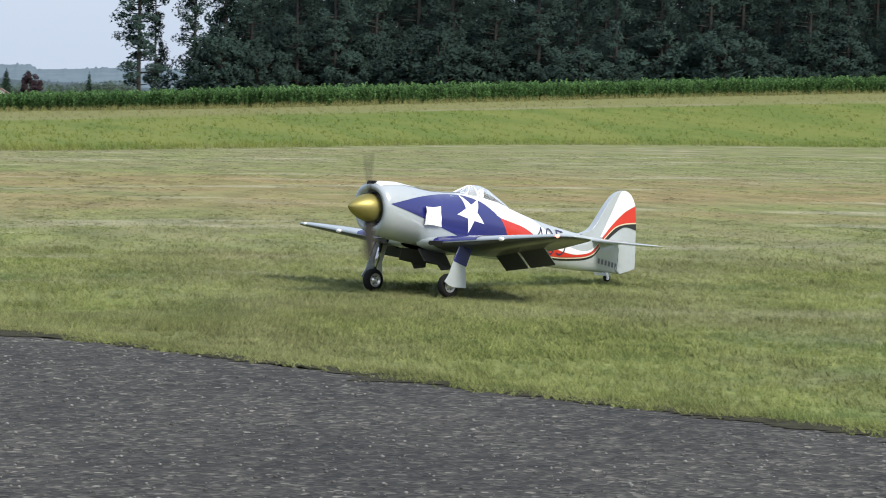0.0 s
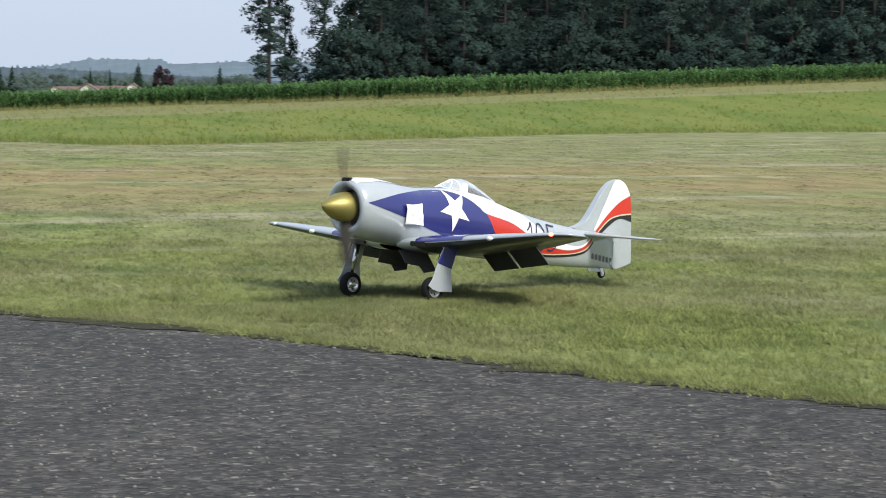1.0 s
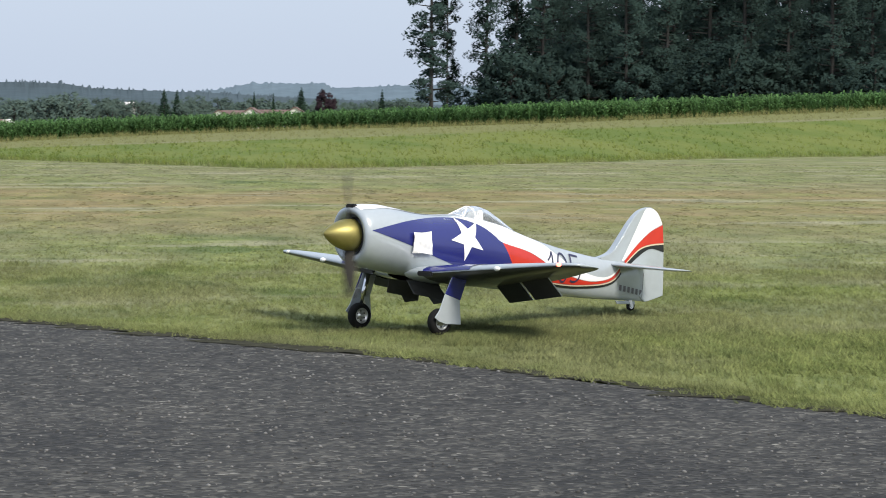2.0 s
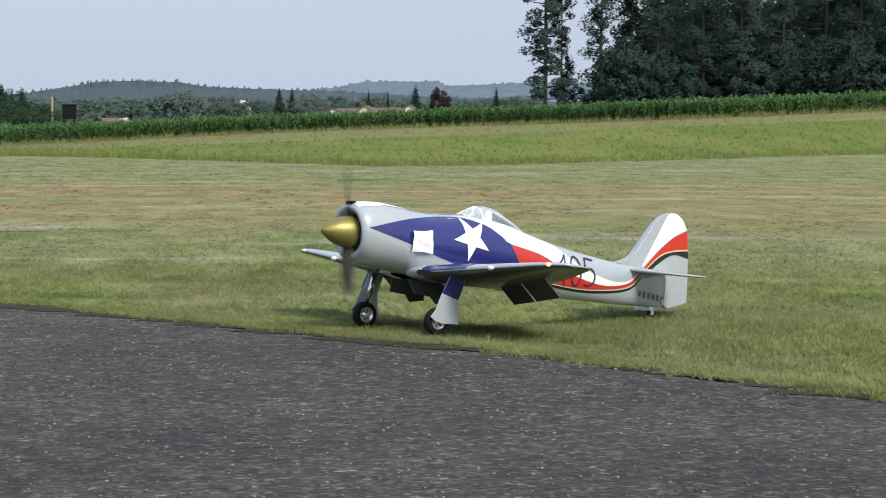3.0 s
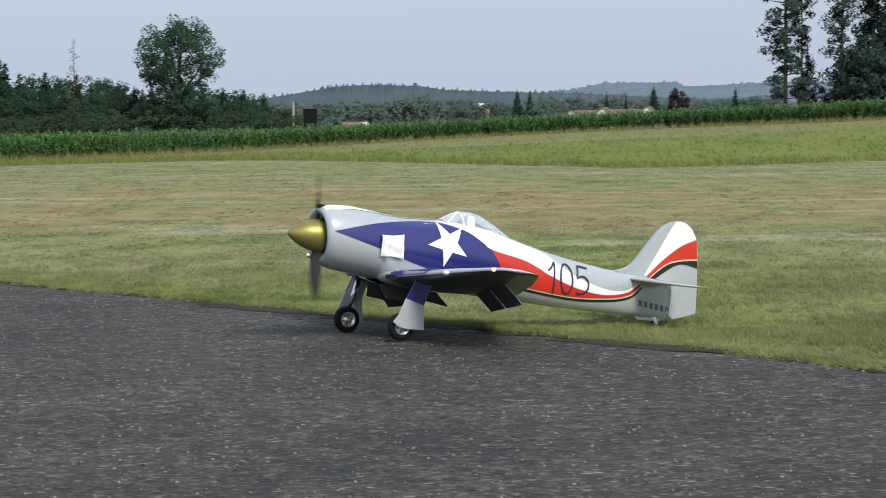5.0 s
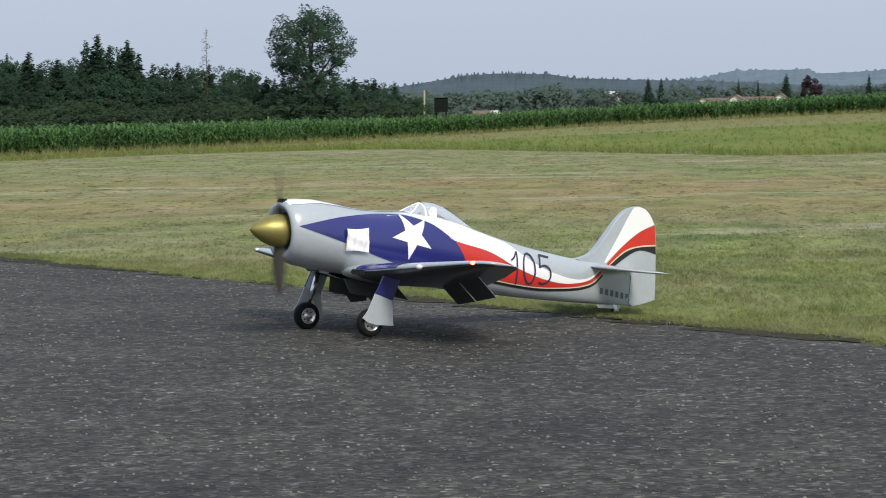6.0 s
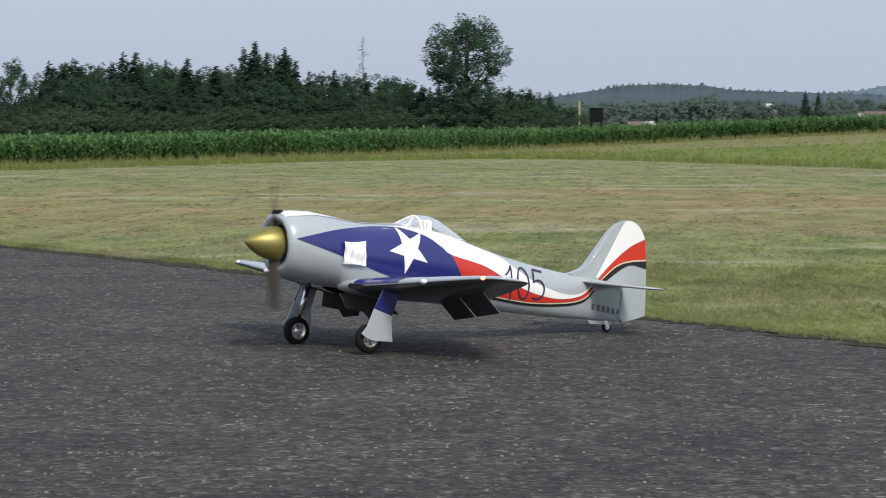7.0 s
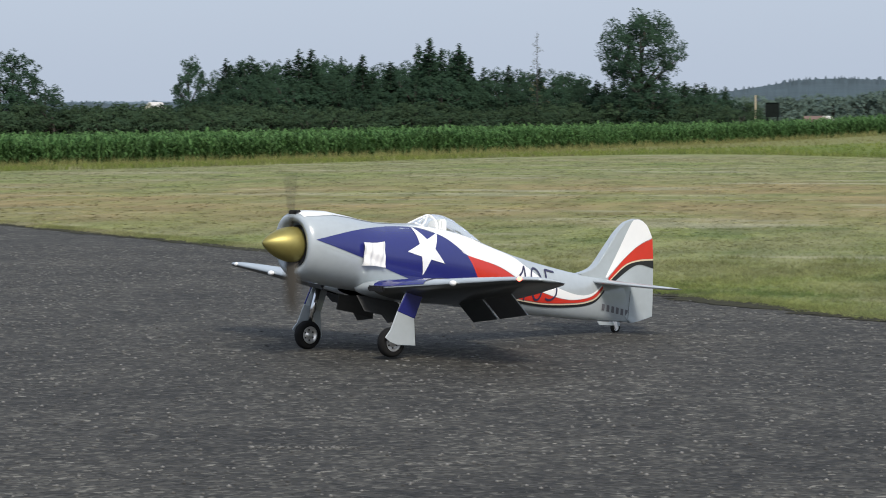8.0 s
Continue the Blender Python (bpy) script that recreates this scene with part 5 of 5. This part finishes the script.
    for side in (1, -1):
        strip("fin_white", WHITE, [(-2.563, 0.815), (-2.523, 0.773), (-2.404, 0.603), (-2.266, 0.41)], [(-2.605, 0.817), (-2.662, 0.799), (-2.713, 0.755), (-2.755, 0.678), (-2.755, 0.678), (-2.604, 0.624), (-2.444, 0.526), (-2.285, 0.405)], fin, side, "white sweep on the fin", nx=40, nz=8, flat=half)
        strip("fin_red", RED, [(-2.757, 0.672), (-2.604, 0.621), (-2.444, 0.523), (-2.295, 0.402)], [(-2.763, 0.525), (-2.605, 0.522), (-2.464, 0.491), (-2.305, 0.386)], fin, side, "red sweep on the fin", nx=40, nz=6, flat=lambda x, z: half(x, z) + 0.001)
        strip("fin_cream", CREAM, [(-2.763, 0.524), (-2.605, 0.521), (-2.464, 0.490), (-2.305, 0.385)], [(-2.763, 0.512), (-2.605, 0.510), (-2.468, 0.480), (-2.312, 0.382)], fin, side, "", nx=40, nz=3, flat=lambda x, z: half(x, z) + 0.002)
        strip("fin_black", BLACK, [(-2.763, 0.512), (-2.605, 0.510), (-2.468, 0.480), (-2.312, 0.382)], [(-2.763, 0.452), (-2.63, 0.486), (-2.525, 0.465), (-2.361, 0.376)], fin, side, "", nx=40, nz=4, flat=lambda x, z: half(x, z) + 0.001)
        strip("rudder_gap", BLACK, [(-2.516, 0.30), (-2.520, 0.30)], [(-2.487, 0.10), (-2.491, 0.10)], fin, side, "", nx=4, nz=8, flat=lambda x, z: half(x, z) + 0.002)
        panel(TAIL, 0.10, side, "tailplane", SILVER, root, tilt=0.11)
    for e in (-1, 1):
        slab([(-2.352, e * 0.020, 0.085), (-2.385, e * 0.020, 0.085), (-2.402, e * 0.020, 0.034), (-2.378, e * 0.020, 0.030)], 0.005, "tail_fork", WHITE, root, "white tail wheel fork")
    part("tail_strut", tube(bmesh.new(), [((-2.36, 0, 0.10), 0.012), ((-2.385, 0, 0.04), 0.010)], 10), ALLOY, root)
    slab([(-2.20, 0.018, 0.095), (-2.42, 0.018, 0.075), (-2.42, 0.018, 0.050), (-2.22, 0.018, 0.068)], 0.006, "tail_gear_door", SILVER, root)

    # canopy
    xs = np.linspace(-0.555, -1.08, 26)
    rows = []
    for x in xs:
        s = (x + 0.555) / -0.525
        top = np.interp(s, [0, 0.1, 0.2, 0.32, 0.45, 0.6, 0.8, 1.0], [0.842, 0.872, 0.895, 0.905, 0.897, 0.868, 0.80, 0.722])
        base = hull(x, 1) - 0.028
        w = skin(x, base, 0.001)
        a = np.linspace(0, math.pi, 17)
        rows.append(np.stack([np.full(17, x), w * np.cos(a), base + max(top - base, 0.004) * np.sin(a) ** 0.9], -1))
    canopy = part("canopy", (np.concatenate(rows), grid_faces(26, 17)), CLEAR, root, "clear bubble canopy", smooth=True)
    canopy.visible_shadow = False
    for i in (0, 6):
        bm = tube(bmesh.new(), [(tuple(p), 0.008) for p in rows[i]], 6)
        part("canopy_frame", bm, WHITE, canopy)
    for e in (3, 13):
        part("windscreen_bar", tube(bmesh.new(), [(tuple(rows[k][8 + (e - 8) * (6 - k) // 6 if k else e]), 0.007) for k in (0, 2, 4, 6)], 6), WHITE, canopy)
    for e in (0, 16):
        part("canopy_rail", tube(bmesh.new(), [(tuple(r[e]), 0.008) for r in rows[::3]], 6), WHITE, canopy)
    bm = box(bmesh.new(), -0.80, -0.74, -0.07, 0.07, 0.70, 0.872)
    bmesh.ops.bevel(bm, geom=bm.edges[:], offset=0.012, segments=2, affect="EDGES")
    part("headrest", bm, COCKPIT, root, "pale seat headrest under the canopy")

    wheels = [wheel(root, 0.0, s * 0.47, 0.098, 0.098, 0.066, "main_wheel") for s in (1, -1)]
    tail = wheel(root, -2.39, 0, 0.040, 0.040, 0.026, "tail_wheel")
    tagged(root, "large silver, blue, white and red model warplane taxiing", "model aeroplane")
    return root, prop, axis, wheels, tail


PLANE, PROP, PROP_AXIS, WHEELS, TAIL_WHEEL = aeroplane()


def motions():
    rows = [(0.0, 4.621, 20.131, 208.92, 0.47), (0.5, 3.974, 19.451, 210.56, 1.03), (1.0, 3.11, 18.798, 212.85, 1.23), (1.5, 2.414, 18.363, 213.41, 1.24),
            (3.0, 0.976, 18.033, 210.9, -0.25), (3.5, 0.648, 18.158, 208.36, -0.87), (4.0, 0.119, 18.245, 205.98, -1.29), (4.5, -0.413, 18.124, 206.12, -1.41),
            (6.0, -2.153, 17.33, 215.42, -0.19), (6.5, -2.655, 17.02, 218.9, -0.01), (7.0, -3.18, 16.672, 222.43, -0.08), (7.5, -3.637, 16.323, 225.96, -0.11), (8.0, -4.119, 15.888, 230.59, -0.18)]
    walk(PLANE, [(t, pose(x, y, 0.004, 1.0, pitch, turn)) for t, x, y, turn, pitch in rows])
    # the propeller turns a sixth of a turn in each thirtieth of a second
    walk(PROP, [(i / 30, PROP_AXIS @ pose(0, 0, 0, 8 + 60 * i, 0, 0)) for i in range(241)])
    far = [0.0]
    for p, q in zip(rows, rows[1:]):
        far.append(far[-1] + math.hypot(q[1] - p[1], q[2] - p[2]))
    for w, r in [(w, 0.098) for w in WHEELS] + [(TAIL_WHEEL, 0.040)]:
        m = w.matrix_basis.copy()
        steps = 81 if r > 0.05 else 161
        walk(w, [(8.0 * i / (steps - 1), m @ pose(0, 0, 0, 0, math.degrees(np.interp(8.0 * i / (steps - 1), [p[0] for p in rows], far) / r), 0)) for i in range(steps)])


motions()
